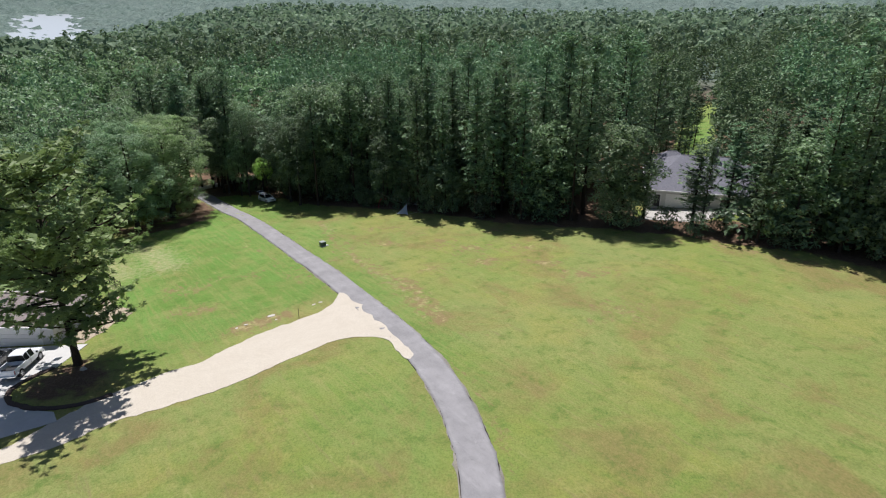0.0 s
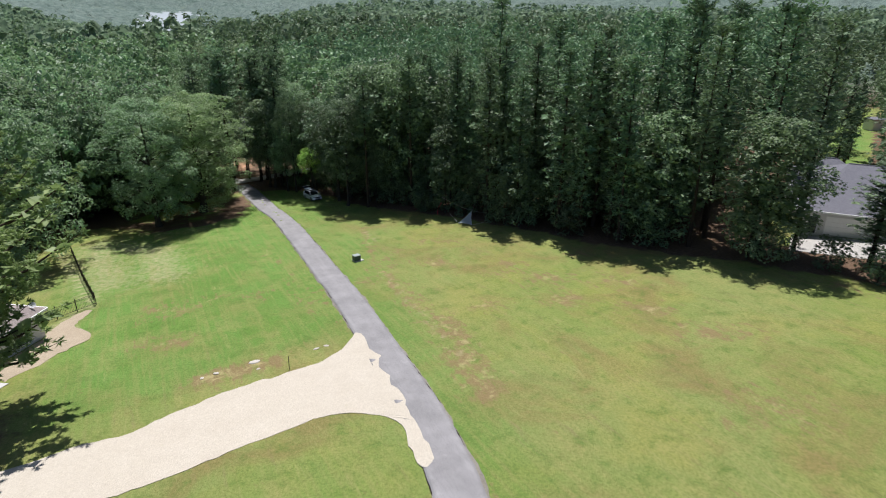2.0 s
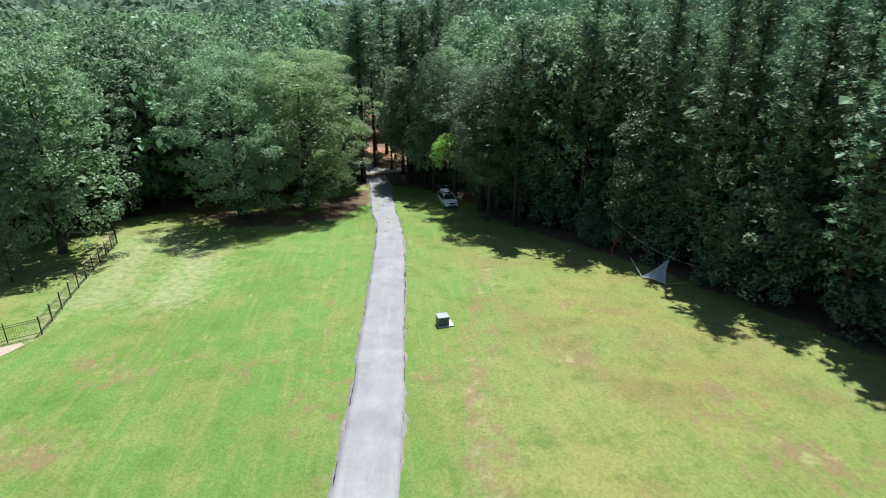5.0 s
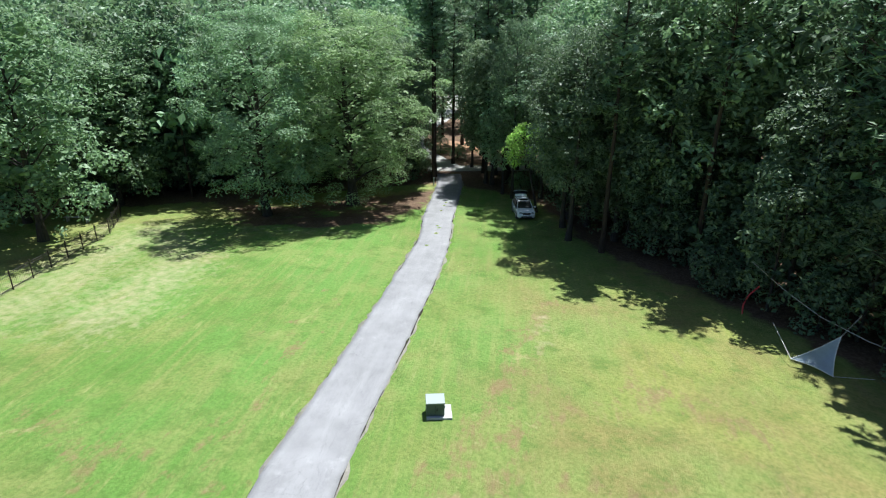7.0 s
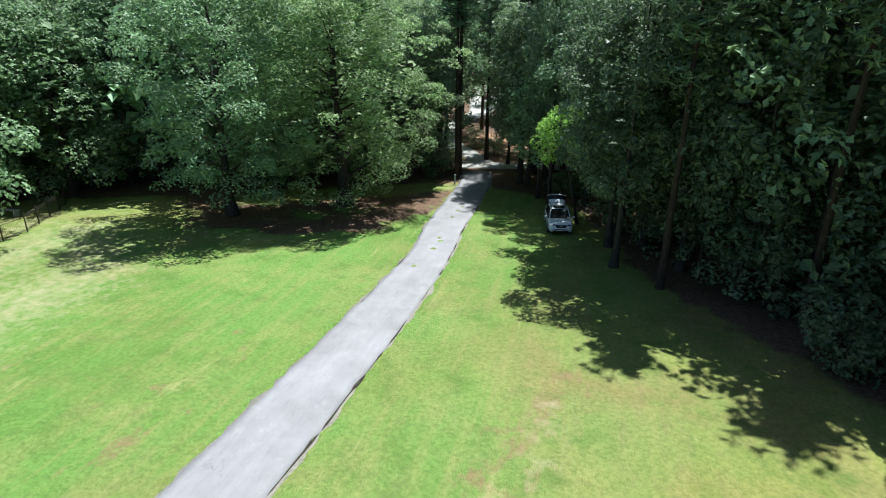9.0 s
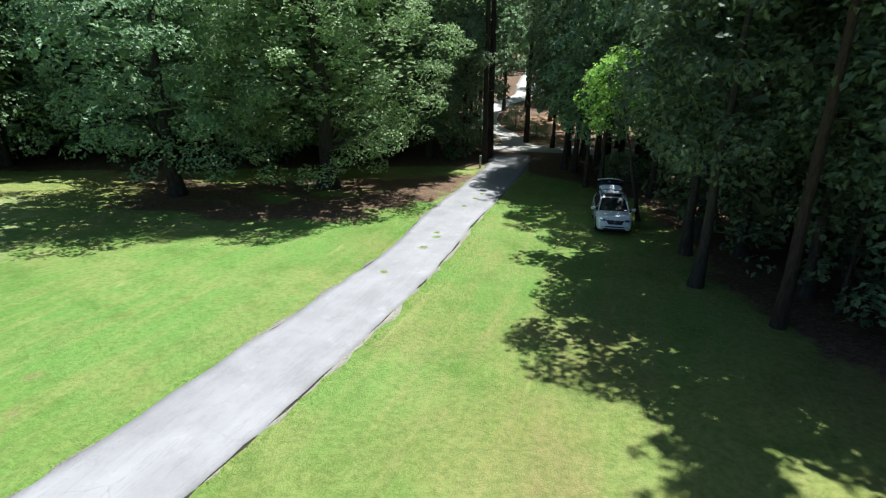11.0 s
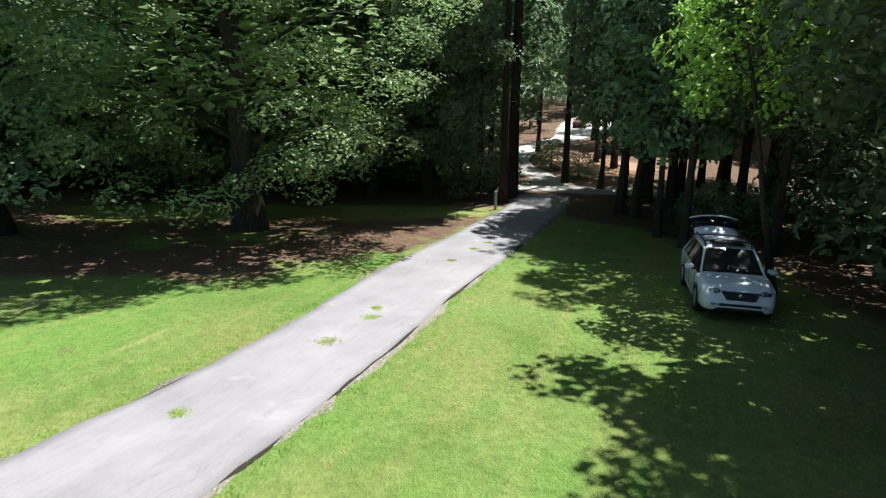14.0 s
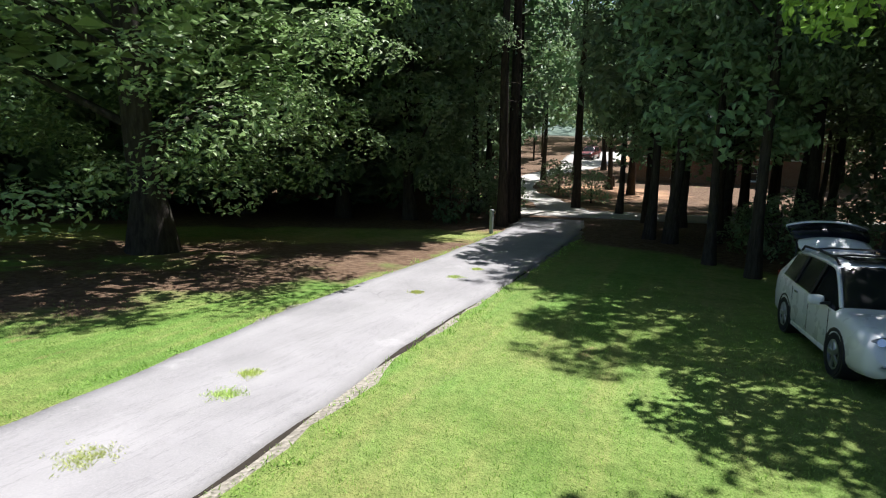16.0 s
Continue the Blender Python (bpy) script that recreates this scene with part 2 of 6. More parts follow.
def gravel_mat(name="gravel", a=(0.49, 0.435, 0.345), b=(0.6, 0.55, 0.455)):
    k = Mat(name)
    v = k.coord()
    c = k.mix(k.noise(0.6, 5, 0.65, v), a, b)
    vor = k.n("TexVoronoi", Vector=v, Scale=16.0)
    c = k.mix(k.ramp(vor.outputs["Color"], (0.2, 0.0), (0.9, 0.5)), c, tuple(x * 0.72 for x in a))
    c = k.mix(k.ramp(k.noise(1.9, 5, 0.7, v), (0.62, 0.0), (0.8, 0.5)), c, (0.36, 0.33, 0.2))
    return k.principled(c, 0.9, 0, k.bump(vor.outputs["Distance"], 0.7, 0.03), 0.2)


LAWN, ASPHALT, GRAVEL = ground_mat(), asphalt_mat(), gravel_mat()
VERGE_GRIT = gravel_mat("verge_grit", (0.2, 0.18, 0.14), (0.42, 0.39, 0.33))
PALE_GRIT = gravel_mat("pale_grit", (0.4, 0.385, 0.345), (0.5, 0.48, 0.44))
CONCRETE = plain("concrete", (0.5, 0.49, 0.46), 0.85, 0, 0.14, 0.8, 0.3, 0.3)

from mathutils.geometry import tessellate_polygon

# ---- the lie of the land ----
def ground_z(x, y):
    """Height of the ground: a field that falls gently north-west, then wooded hills and a lake basin far off."""
    x, y = np.asarray(x, float), np.asarray(y, float)
    z = 10.73 + 0.0601 * x - 0.0678 * y
    z = -1.7 + np.logaddexp(0, (z + 1.7) * 1.2) / 1.2
    z = 8.4 - np.logaddexp(0, (8.4 - z) * 1.2) / 1.2
    dx, dy = x + 10, y - 90
    r = np.hypot(dx, dy)
    az = np.arctan2(-x, y)                      # to the left of north
    s = np.clip((r - 160) / 800, 0, 1)
    s = s * s * (3 - 2 * s)
    lake = np.exp(-((az - 0.545) / 0.2) ** 2)
    up = np.clip((r - 500) / 1500, 0, 1)
    hill = -6 + 62 * up * up * (3 - 2 * up) + 26 * np.sin(x / 380 + 1.0) * np.cos(y / 330) * s
    back = np.clip((r - 2700) / 900, 0, 1)
    basin = -48 + 135 * back * back * (3 - 2 * back)
    far = hill * (1 - lake) + basin * lake
    return z * (1 - s) + far * s


def gz(x, y):
    return float(ground_z(x, y))


def axis(lo, hi, fine0, fine1, step):
    """Grid lines: fine over the field, ever wider outside."""
    a = list(np.arange(fine0, fine1 + 0.01, step))
    d, v = step, fine1
    while v < hi:
        d *= 1.16
        v += d
        a.append(min(v, hi))
    d, v = step, fine0
    while v > lo:
        d *= 1.16
        v -= d
        a.insert(0, max(v, lo))
    return np.array(a)


def soft_line(x, y, pts, width):
    """How near (0 to 1) each place lies to a line of points."""
    best = np.full(np.shape(x), 1e9)
    for (ax, ay), (bx, by) in zip(pts, pts[1:]):
        ux, uy = bx - ax, by - ay
        k = np.clip(((x - ax) * ux + (y - ay) * uy) / (ux * ux + uy * uy), 0, 1)
        best = np.minimum(best, np.hypot(x - ax - k * ux, y - ay - k * uy))
    return np.clip(1 - best / width, 0, 1)


def inside(x, y, poly):
    """Which places lie in a polygon."""
    x, y = np.asarray(x, float), np.asarray(y, float)
    hit = np.zeros(np.shape(x), bool)
    for (ax, ay), (bx, by) in zip(poly, poly[1:] + poly[:1]):
        cross = ((ay > y) != (by > y)) & (x < (bx - ax) * (y - ay) / (by - ay + 1e-12) + ax)
        hit ^= cross
    return hit


WOOD_EDGE_EAST = [(-46, 127), (-33, 120.5), (-20, 113.8), (-9, 109), (2, 102.2), (11, 96), (20, 92), (28, 89), (35, 85), (41, 80.5), (48, 77), (56, 69), (75, 58), (120, 34)]
WOOD_EDGE_WEST = [(-110, 20), (-95, 50), (-86, 66), (-80, 76), (-74, 86), (-69, 95), (-63.5, 105), (-59, 113), (-55, 121), (-51.5, 128)]
OPEN = WOOD_EDGE_EAST + [(140, -140), (-140, -140)] + WOOD_EDGE_WEST
HOUSE_LOT = [(32, 96), (40, 92), (53, 89), (58, 97), (60, 118), (36, 118)]
FAR_LAWN = [(45, 116), (51, 114), (66, 150), (92, 205), (110, 245), (100, 250), (80, 205), (57, 150)]
NORTH_LOT = [(-55, 129), (-50, 134), (-48, 142), (-52, 150), (-53, 166), (-80, 182), (-100, 196), (-112, 190), (-95, 168), (-80, 152), (-66, 137)]


def wooded(x, y):
    return ~(inside(x, y, OPEN) | inside(x, y, HOUSE_LOT) | inside(x, y, FAR_LAWN) | inside(x, y, NORTH_LOT))


def blur(a, n):
    for _ in range(n):
        a[1:-1, 1:-1] = (a[1:-1, 1:-1] * 2 + a[:-2, 1:-1] + a[2:, 1:-1] + a[1:-1, :-2] + a[1:-1, 2:]) / 6
    return a


def mesh_from(name, verts, faces_flat, sides, mats, attrs=None, smooth=False, mat_index=None):
    """A mesh from arrays: all faces have the same number of sides."""
    me = bpy.data.meshes.new(name)
    verts = np.asarray(verts, np.float32)
    faces_flat = np.asarray(faces_flat, np.int32).ravel()
    n = len(faces_flat) // sides
    me.vertices.add(len(verts))
    me.vertices.foreach_set("co", verts.ravel())
    me.loops.add(len(faces_flat))
    me.loops.foreach_set("vertex_index", faces_flat)
    me.polygons.add(n)
    me.polygons.foreach_set("loop_start", np.arange(n, dtype=np.int32) * sides)
    me.polygons.foreach_set("use_smooth", np.full(n, smooth))
    if mat_index is not None:
        me.polygons.foreach_set("material_index", mat_index)
    for key, val in (attrs or {}).items():
        a = me.attributes.new(key, "FLOAT", "POINT")
        a.data.foreach_set("value", np.asarray(val, np.float32).ravel())
    for m in mats if isinstance(mats, (list, tuple)) else [mats]:
        me.materials.append(m)
    me.update(calc_edges=True)
    me.validate()
    return me


gx, gy = axis(-4200, 4200, -100, 75, 1.0), axis(-1500, 4600, 5, 175, 1.0)
GX, GY = np.meshgrid(gx, gy)
GZ = ground_z(GX, GY)
near = (GX > -130) & (GX < 110) & (GY > -20) & (GY < 220)
GZ += np.where(near, 0.012 * np.sin(GX * 0.9 + 2 * np.sin(GY * 0.23)) * np.sin(GY * 0.7), 0)
litter = wooded(GX, GY).astype(float)
litter = np.maximum(litter, 0.8 * inside(GX, GY, NORTH_LOT))
litter = np.maximum(litter, soft_line(GX, GY, [(-63, 104), (-55, 104.5), (-53, 112), (-50, 119), (-49, 124)], 4.5) * 0.9)
litter = np.maximum(litter, soft_line(GX, GY, [(-54, 102.5), (-48.6, 106.2), (-47, 110), (-47.4, 114), (-49.5, 119)], 5.4) * 0.95)
litter = np.maximum(litter, soft_line(GX, GY, WOOD_EDGE_EAST, 3.0) * 0.5)
litter = np.maximum(litter, np.clip(1.3 - np.hypot(GX + 36.5, GY - 50.5) / 5.0, 0, 0.75))
litter = litter * (1 - 0.9 * inside(GX, GY, [(-47.5, 123), (-45, 128.2), (-38, 126.6), (-31, 120.5), (-24, 113), (-33, 108), (-42, 114)]))
litter = blur(litter, 2)
GR = np.hypot(GX, GY)
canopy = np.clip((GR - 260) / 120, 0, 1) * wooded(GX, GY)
lush = inside(GX, GY, [(-48, 123), (-38, 108), (-14, 70), (-30, 52), (-46, 70), (-60, 92)]).astype(float) * 0.85
lush = np.maximum(lush, soft_line(GX, GY, [(-46, 124), (-35, 108), (-24, 92), (-12, 73), (-3, 58), (3, 44)], 5.0) * 0.9)
lush = np.maximum(lush, soft_line(GX, GY, [(-44, 122), (-32, 112)], 9.0) * 0.9)
lush = np.maximum(lush, soft_line(GX, GY, [(-36, 112), (-24, 99), (-18, 92)], 7.0) * 0.8)
lush = np.maximum(lush, soft_line(GX, GY, [(0, 40), (-10, 48)], 8.0) * 0.5)
lush = np.maximum(lush, inside(GX, GY, FAR_LAWN) * 1.0)
lush = blur(lush, 6)
clay = np.clip(1.15 - np.hypot((GX + 65.0) / 7.5, (GY - 145.5) / 7.0), 0, 0.9)
clay = np.maximum(clay, np.clip(1.1 - np.hypot((GX + 57) / 4.0, (GY - 138) / 4.5), 0, 0.42))
clay = np.maximum(clay, np.clip(1.1 - np.hypot((GX + 90) / 9.0, (GY - 178) / 8), 0, 0.8))
lawn_bit = np.clip(1.2 - np.hypot((GX + 66.8) / 3.4, (GY - 135.0) / 2.6), 0, 1)
litter = litter * (1 - lawn_bit)
clay = clay * (1 - lawn_bit)
lush = np.maximum(lush, lawn_bit)
bare = soft_line(GX, GY, [(-15.6, 86), (-10, 78), (-5.5, 70), (-1, 60)], 2.6) * 0.6
bare = np.maximum(bare, soft_line(GX, GY, [(-7.6, 75), (-3.8, 70), (-1.5, 64.5), (0.2, 60)], 2.1) * 0.82)
bare = np.maximum(bare, soft_line(GX, GY, [(-23, 60), (-18.5, 63.5)], 2.4) * 0.85)
bare = np.maximum(bare, soft_line(GX, GY, [(-15, 72), (-13.5, 69)], 1.0) * 0.7)
bare = np.maximum(bare, soft_line(GX, GY, [(30, 85.5), (38, 80), (52, 69)], 3.0) * 0.5)
bare = np.maximum(bare, soft_line(GX, GY, [(-31, 91), (-27.9, 86.6), (-24.8, 83), (-22.7, 78.8), (-19, 73.5)], 1.1) * 0.5)
bare = np.maximum(bare, soft_line(GX, GY, [(-21.6, 81.4), (-17.6, 75.3)], 0.7) * 0.6)
bare = np.maximum(bare, soft_line(GX, GY, [(-22, 103), (-19.8, 97.3), (-18.4, 94), (-16, 88)], 1.6) * 0.62)
bare = np.maximum(bare, soft_line(GX, GY, [(-15.7, 93.6), (-14.9, 90.4), (-13.2, 84.1), (-11.4, 81.2), (-8.8, 77.5)], 0.9) * 0.68)
bare = np.maximum(bare, soft_line(GX, GY, [(-36, 69.5), (-31.7, 72.8), (-31, 77.5), (-26.5, 77.8)], 1.6) * 0.45)
bare = np.maximum(bare, soft_line(GX, GY, [(-14, 93.4), (-11.4, 95.6), (-7.8, 97)], 2.0) * 0.42)
bare = np.maximum(bare, soft_line(GX, GY, [(-1.5, 85), (2, 87)], 3.0) * 0.5)
pale = soft_line(GX, GY, [(-43.5, 68), (-43.6, 74), (-51, 81), (-64, 93)], 1.6) * 0.8
pale = np.maximum(pale, soft_line(GX, GY, [(-40, 62), (-42, 68)], 2.5) * 1.1)
pale = np.maximum(pale, soft_line(GX, GY, [(-56, 91), (-46, 80)], 9.0) * 0.66)
pale = np.maximum(pale, soft_line(GX, GY, [(-52, 100), (-44, 105)], 4.0) * 0.5)
pale = np.maximum(pale, soft_line(GX, GY, [(-58, 94), (-48, 92), (-41, 83)], 9.0) * 0.68)
pale = np.maximum(pale, soft_line(GX, GY, [(-14, 84), (-8, 74), (-3, 66)], 1.5) * 0.55)
pale = np.maximum(pale, soft_line(GX, GY, [(-18.4, 97), (-21, 101)], 1.6) * 0.6)
bare = np.maximum(bare, soft_line(GX, GY, [(4.5, 34), (4.6, 40), (2.6, 47), (0, 53)], 1.2) * 0.4)
for bx_, by_, br_ in ((-9, 88, 5), (4, 84, 6), (-2, 76, 4), (14, 76, 5), (-16, 82, 3), (-30, 66, 5), (-34, 74, 5), (8, 92, 4), (-12, 97, 4), (20, 60, 7), (-26, 78, 3), (6, 78, 5), (12, 83, 6), (0, 88, 4), (18, 72, 6)):
    bare = np.maximum(bare, np.clip(1 - np.hypot(GX - bx_, (GY - by_) * 1.3) / br_, 0, 1) * 0.66)
nxg, nyg = len(gx), len(gy)
ii = (np.arange(nyg - 1)[:, None] * nxg + np.arange(nxg - 1)[None, :]).ravel()
quads = np.stack([ii, ii + 1, ii + nxg + 1, ii + nxg], 1)
ground = new("ground", mesh_from("ground", np.stack([GX.ravel(), GY.ravel(), GZ.ravel()], 1), quads, 4, LAWN,
                                 dict(litter=litter, lush=lush, bare=bare, pale=pale, canopy=canopy, clay=clay), True))
tagged(ground, "gently sloping mown lawn with worn earth and leaf litter under trees", "lawn", kind="structure")


# ---- drives ----
def smooth_path(pts, step):
    """A rounded line through the points at even steps (Catmull-Rom)."""
    p = np.array([pts[0], *pts, pts[-1]], float)
    out = []
    for i in range(1, len(p) - 2):
        n = max(2, int(np.hypot(*(p[i + 1] - p[i])) / step))
        for s in np.arange(n) / n:
            a, b, c, d = p[i - 1:i + 3]
            out.append(0.5 * (2 * b + (c - a) * s + (2 * a - 5 * b + 4 * c - d) * s ** 2 + (3 * b - a - 3 * c + d) * s ** 3))
    out.append(p[-2])
    return np.array(out)


def ribbon(name, mid, half, lift, mat, ragged=0.08, cols=9, seed=1, thick=0.05, attrs=None):
    """A strip laid on the ground, a little proud of it, with ragged edges that turn down into the soil."""
    r = np.random.default_rng(seed)
    t = np.gradient(mid, axis=0)
    t /= np.linalg.norm(t, axis=1)[:, None]
    nrm = np.stack([-t[:, 1], t[:, 0]], 1)
    half = np.broadcast_to(half, len(mid))
    k = np.arange(len(mid))
    wob = lambda s: ragged * (np.interp(k, k[::3], r.normal(0, 0.7, len(k[::3]))) + r.normal(0, 0.45, len(k)))
    lw, rw = half + wob(1), half + wob(2)
    us = np.linspace(-1, 1, cols)
    V, wheel = [], []
    for j, u in enumerate([-1.0, *us, 1.0]):
        off = np.where(u < 0, u * rw, u * lw)
        q = mid + nrm * off[:, None]
        edge = j in (0, cols + 1)
        z = ground_z(q[:, 0], q[:, 1]) + (lift - thick if edge else lift + 0.02 * (1 - u * u))
        V.append(np.column_stack([q, z]))
        wheel.append(np.full(len(mid), math.exp(-((abs(u) - 0.5) / 0.16) ** 2)))
    m = cols + 2
    V = np.stack(V, 1).reshape(-1, 3)
    W = np.stack(wheel, 1).ravel()
    a = (np.arange(len(mid) - 1)[:, None] * m + np.arange(m - 1)[None, :]).ravel()
    q = np.stack([a, a + 1, a + m + 1, a + m], 1)[:, ::-1]
    return new(name, mesh_from(name, V, q, 4, mat, dict(wheel=W), True))


DRIVE_MID = smooth_path([(3, -60), (3.2, -20), (3.0, 10), (2.75, 32.4), (1.95, 39.4), (0.45, 45.4), (-1.8, 51.4), (-4.5, 57.15), (-7.7, 62.75), (-11.95, 69.95),
                         (-16.25, 77.15), (-20.85, 84.25), (-25.75, 91.85), (-30.05, 98.55), (-34.55, 105.15), (-38.1, 110.1), (-41.85, 114.55), (-46.93, 121.39), (-51.5, 127.3), (-55.0, 131.2)], 0.5)
DRIVE_HALF = np.interp(DRIVE_MID[:, 1], [98, 104, 110, 114, 119], [1.5, 1.47, 1.33, 1.47, 1.5])
drive = ribbon("driveway", DRIVE_MID, DRIVE_HALF, 0.07, ASPHALT, 0.045, 11, 3, 0.13)
tagged(drive, "old pale grey asphalt driveway with cracked crumbling edges", "driveway", kind="structure")
SOIL = plain("dark_soil", (0.045, 0.038, 0.03), 0.95, 0, 0.35, 5.0, 0.8, 0.1)
soil = ribbon("drive_gutter", DRIVE_MID[: len(DRIVE_MID) - 4], DRIVE_HALF[: len(DRIVE_MID) - 4] + 0.014, 0.026, SOIL, 0.04, 5, 12, 0.06)
tagged(soil, "dark crumbled soil line along the asphalt's broken edge", "soil", kind="structure")
verge = ribbon("drive_verge", DRIVE_MID[: len(DRIVE_MID) - 4], DRIVE_HALF[: len(DRIVE_MID) - 4] + 0.11, 0.014, VERGE_GRIT, 0.11, 5, 9, 0.06)
tagged(verge, "thin pale grit showing along the driveway edges", "verge", kind="structure")
NORTH_MID = smooth_path([(-57.4, 134.7), (-60.5, 136.4), (-64.3, 138.1), (-68.6, 140.2), (-74, 144.5), (-79.5, 152), (-84, 161), (-92, 171), (-104, 186)], 0.8)
k = np.linspace(0, 1, len(NORTH_MID))
north = ribbon("north_drive", NORTH_MID, np.interp(k, [0, 0.3, 0.5, 0.7, 1], [1.3, 1.2, 1.7, 3.5, 5.0]), 0.03, PALE_GRIT, 0.15, 9, 6, 0.06)
tagged(north, "pale gravel drive leading up to a brick house", "gravel drive", kind="structure")
CROSS_MID = smooth_path([(-59.5, 132.0), (-57.2, 134.0), (-54.6, 136.6), (-50.5, 140.5), (-44, 147), (-34, 155), (-18, 166)], 0.8)
cross = ribbon("cross_lane", CROSS_MID, 1.7, 0.036, PALE_GRIT, 0.15, 9, 7, 0.06)
tagged(cross, "pale gravel lane crossing through the trees", "gravel lane", kind="structure")


def patch(name, poly, lift, mat, label, category, step=1.0, ragged=0.0):
    """A flat-lying patch of ground cover in a polygon's shape, draped on the land."""
    p = np.array(poly, float)
    edge, shake = [], np.random.default_rng(len(poly))
    for a, b in zip(p, np.roll(p, -1, 0)):
        n = max(1, int(np.hypot(*(b - a)) / step))
        edge += [a + (b - a) * i / n + shake.normal(0, ragged, 2) for i in range(n)]
    rise = lift if callable(lift) else lambda x, y: lift
    bm = bmesh.new()
    rim = [bm.verts.new((x, y, 0)) for x, y in edge]
    for tri in tessellate_polygon([[Vector((x, y, 0)) for x, y in edge]]):
        bm.faces.new([rim[i] for i in tri])
    for _ in range(2):
        bmesh.ops.subdivide_edges(bm, edges=[e for e in bm.edges if e.calc_length() > 2.5 and not e.is_boundary], cuts=2)
        bmesh.ops.triangulate(bm, faces=bm.faces[:])
    for v in bm.verts:
        v.co.z = gz(v.co.x, v.co.y) + rise(v.co.x, v.co.y)
    ext = bmesh.ops.extrude_edge_only(bm, edges=[e for e in bm.edges if e.is_boundary])
    for v in ext["geom"]:
        if isinstance(v, bmesh.types.BMVert):
            v.co.z -= rise(v.co.x, v.co.y) + 0.1
    bmesh.ops.recalc_face_normals(bm, faces=bm.faces[:])
    me = bpy.data.meshes.new(name)
    bm.to_mesh(me)
    bm.free()
    me.materials.append(mat)
    return tagged(new(name, me), label, category, kind="structure")


G_NORTH = smooth_path([(-5.9, 57.9), (-6.4, 59.4), (-7.6, 60.6), (-8.0, 62.0), (-9.3, 63.2), (-9.7, 65.0), (-11.0, 66.2), (-11.6, 67.6), (-12.9, 69.2), (-13.4, 66.0), (-14.6, 63.6), (-16.6, 61.7), (-19.1, 59.7), (-22.4, 55.9), (-24.4, 52.9), (-27.2, 51.0), (-29.0, 49.2), (-31.5, 47.2)], 0.6)
G_SOUTH = smooth_path([(-38.0, 35.6), (-34.4, 37.8), (-30.8, 40.2), (-28.2, 42.9), (-24.3, 45.1), (-20.5, 47.5), (-16.8, 51.1), (-13.1, 54.7), (-11.0, 56.4), (-8.9, 56.8), (-7.0, 56.4), (-5.7, 55.5), (-4.7, 53.6), (-3.6, 51.3), (-2.9, 51.9), (-3.5, 53.6), (-4.7, 55.6)], 0.6)
def spill(x, y):
    """The gravel lies low on the soil and laps over the asphalt's edge."""
    d = float(np.min(np.hypot(DRIVE_MID[:, 0] - x, DRIVE_MID[:, 1] - y)))
    return 0.03 + 0.058 * min(1.0, max(0.0, (2.6 - d) / 1.0))


patch("gravel_drive", [tuple(q) for q in G_NORTH] + [tuple(q) for q in G_SOUTH], spill, GRAVEL, "pale sandy gravel side drive joining the asphalt", "gravel drive", 0.6, 0.07)
patch("garage_apron", [(-64, 58.3), (-39.0, 58.3), (-39.4, 53.4), (-41.5, 49.6), (-40.6, 47.2), (-37, 45.4), (-34.6, 44.9), (-33.4, 43.4), (-47, 35.2), (-64, 27)],
      0.05, CONCRETE, "worn pale concrete apron before the garage", "concrete apron")
SAND = gravel_mat("bare_sand", (0.34, 0.275, 0.19), (0.5, 0.42, 0.31))
patch("sand_strip", [(-39.6, 58.6), (-38.9, 62), (-38.5, 64.5), (-38.0, 66.4), (-38.6, 67.5), (-40, 68.1), (-41.8, 69), (-42.4, 72.8), (-43.2, 72.7), (-43.6, 70.6), (-43.4, 67.5), (-42.5, 66.6), (-42.6, 62.2), (-42.6, 58.6)],
      0.03, SAND, "bare sandy strip along the house wall and fence", "sand", 0.5, 0.1)
EDGING = plain("dark_mulch", (0.06, 0.04, 0.03), 0.95, 0, 0.3, 6.0, 0.8)
bed_edge = ribbon("bed_edging", smooth_path([(-39.6, 53.2), (-41.3, 50.0), (-40.6, 47.6), (-38.4, 46.1), (-35.6, 45.5), (-32.8, 46.0), (-30.6, 47.4)], 0.4), 0.3, 0.09, EDGING, 0.08, 5, 8, 0.14)
tagged(bed_edge, "dark mulch edging round the pine tree bed", "edging", kind="structure")
patch("house_yard", [(32, 94), (38.5, 91.2), (42, 91.5), (44.5, 94), (49, 93.6), (51.5, 95.4), (34.5, 100.2)], 0.04, PALE_GRIT, "pale gravel yard in front of the neighbouring house", "gravel yard")
# pale base colour stands in for the bright sky mirrored on the water
WATER = Mat("lake_water_sky_tint").principled((0.55, 0.58, 0.6), 0.2, 0, None, 0.6)
bm = bmesh.new()
wr = [(-10 - r_ * math.sin(a_), 90 + r_ * math.cos(a_)) for r_, a_ in [(1050, 0.45), (1050, 0.7), (1800, 0.76), (2900, 0.74), (2900, 0.42), (1800, 0.42)]]
bm.faces.new([bm.verts.new((x, y, -29.0)) for x, y in wr])
bmesh.ops.recalc_face_normals(bm, faces=bm.faces[:])
me = bpy.data.meshes.new("lake")
bm.to_mesh(me)
bm.free()
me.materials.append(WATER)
tagged(new("water", me), "still pale lake among distant woods, sky shine in its colour", "lake", kind="structure")

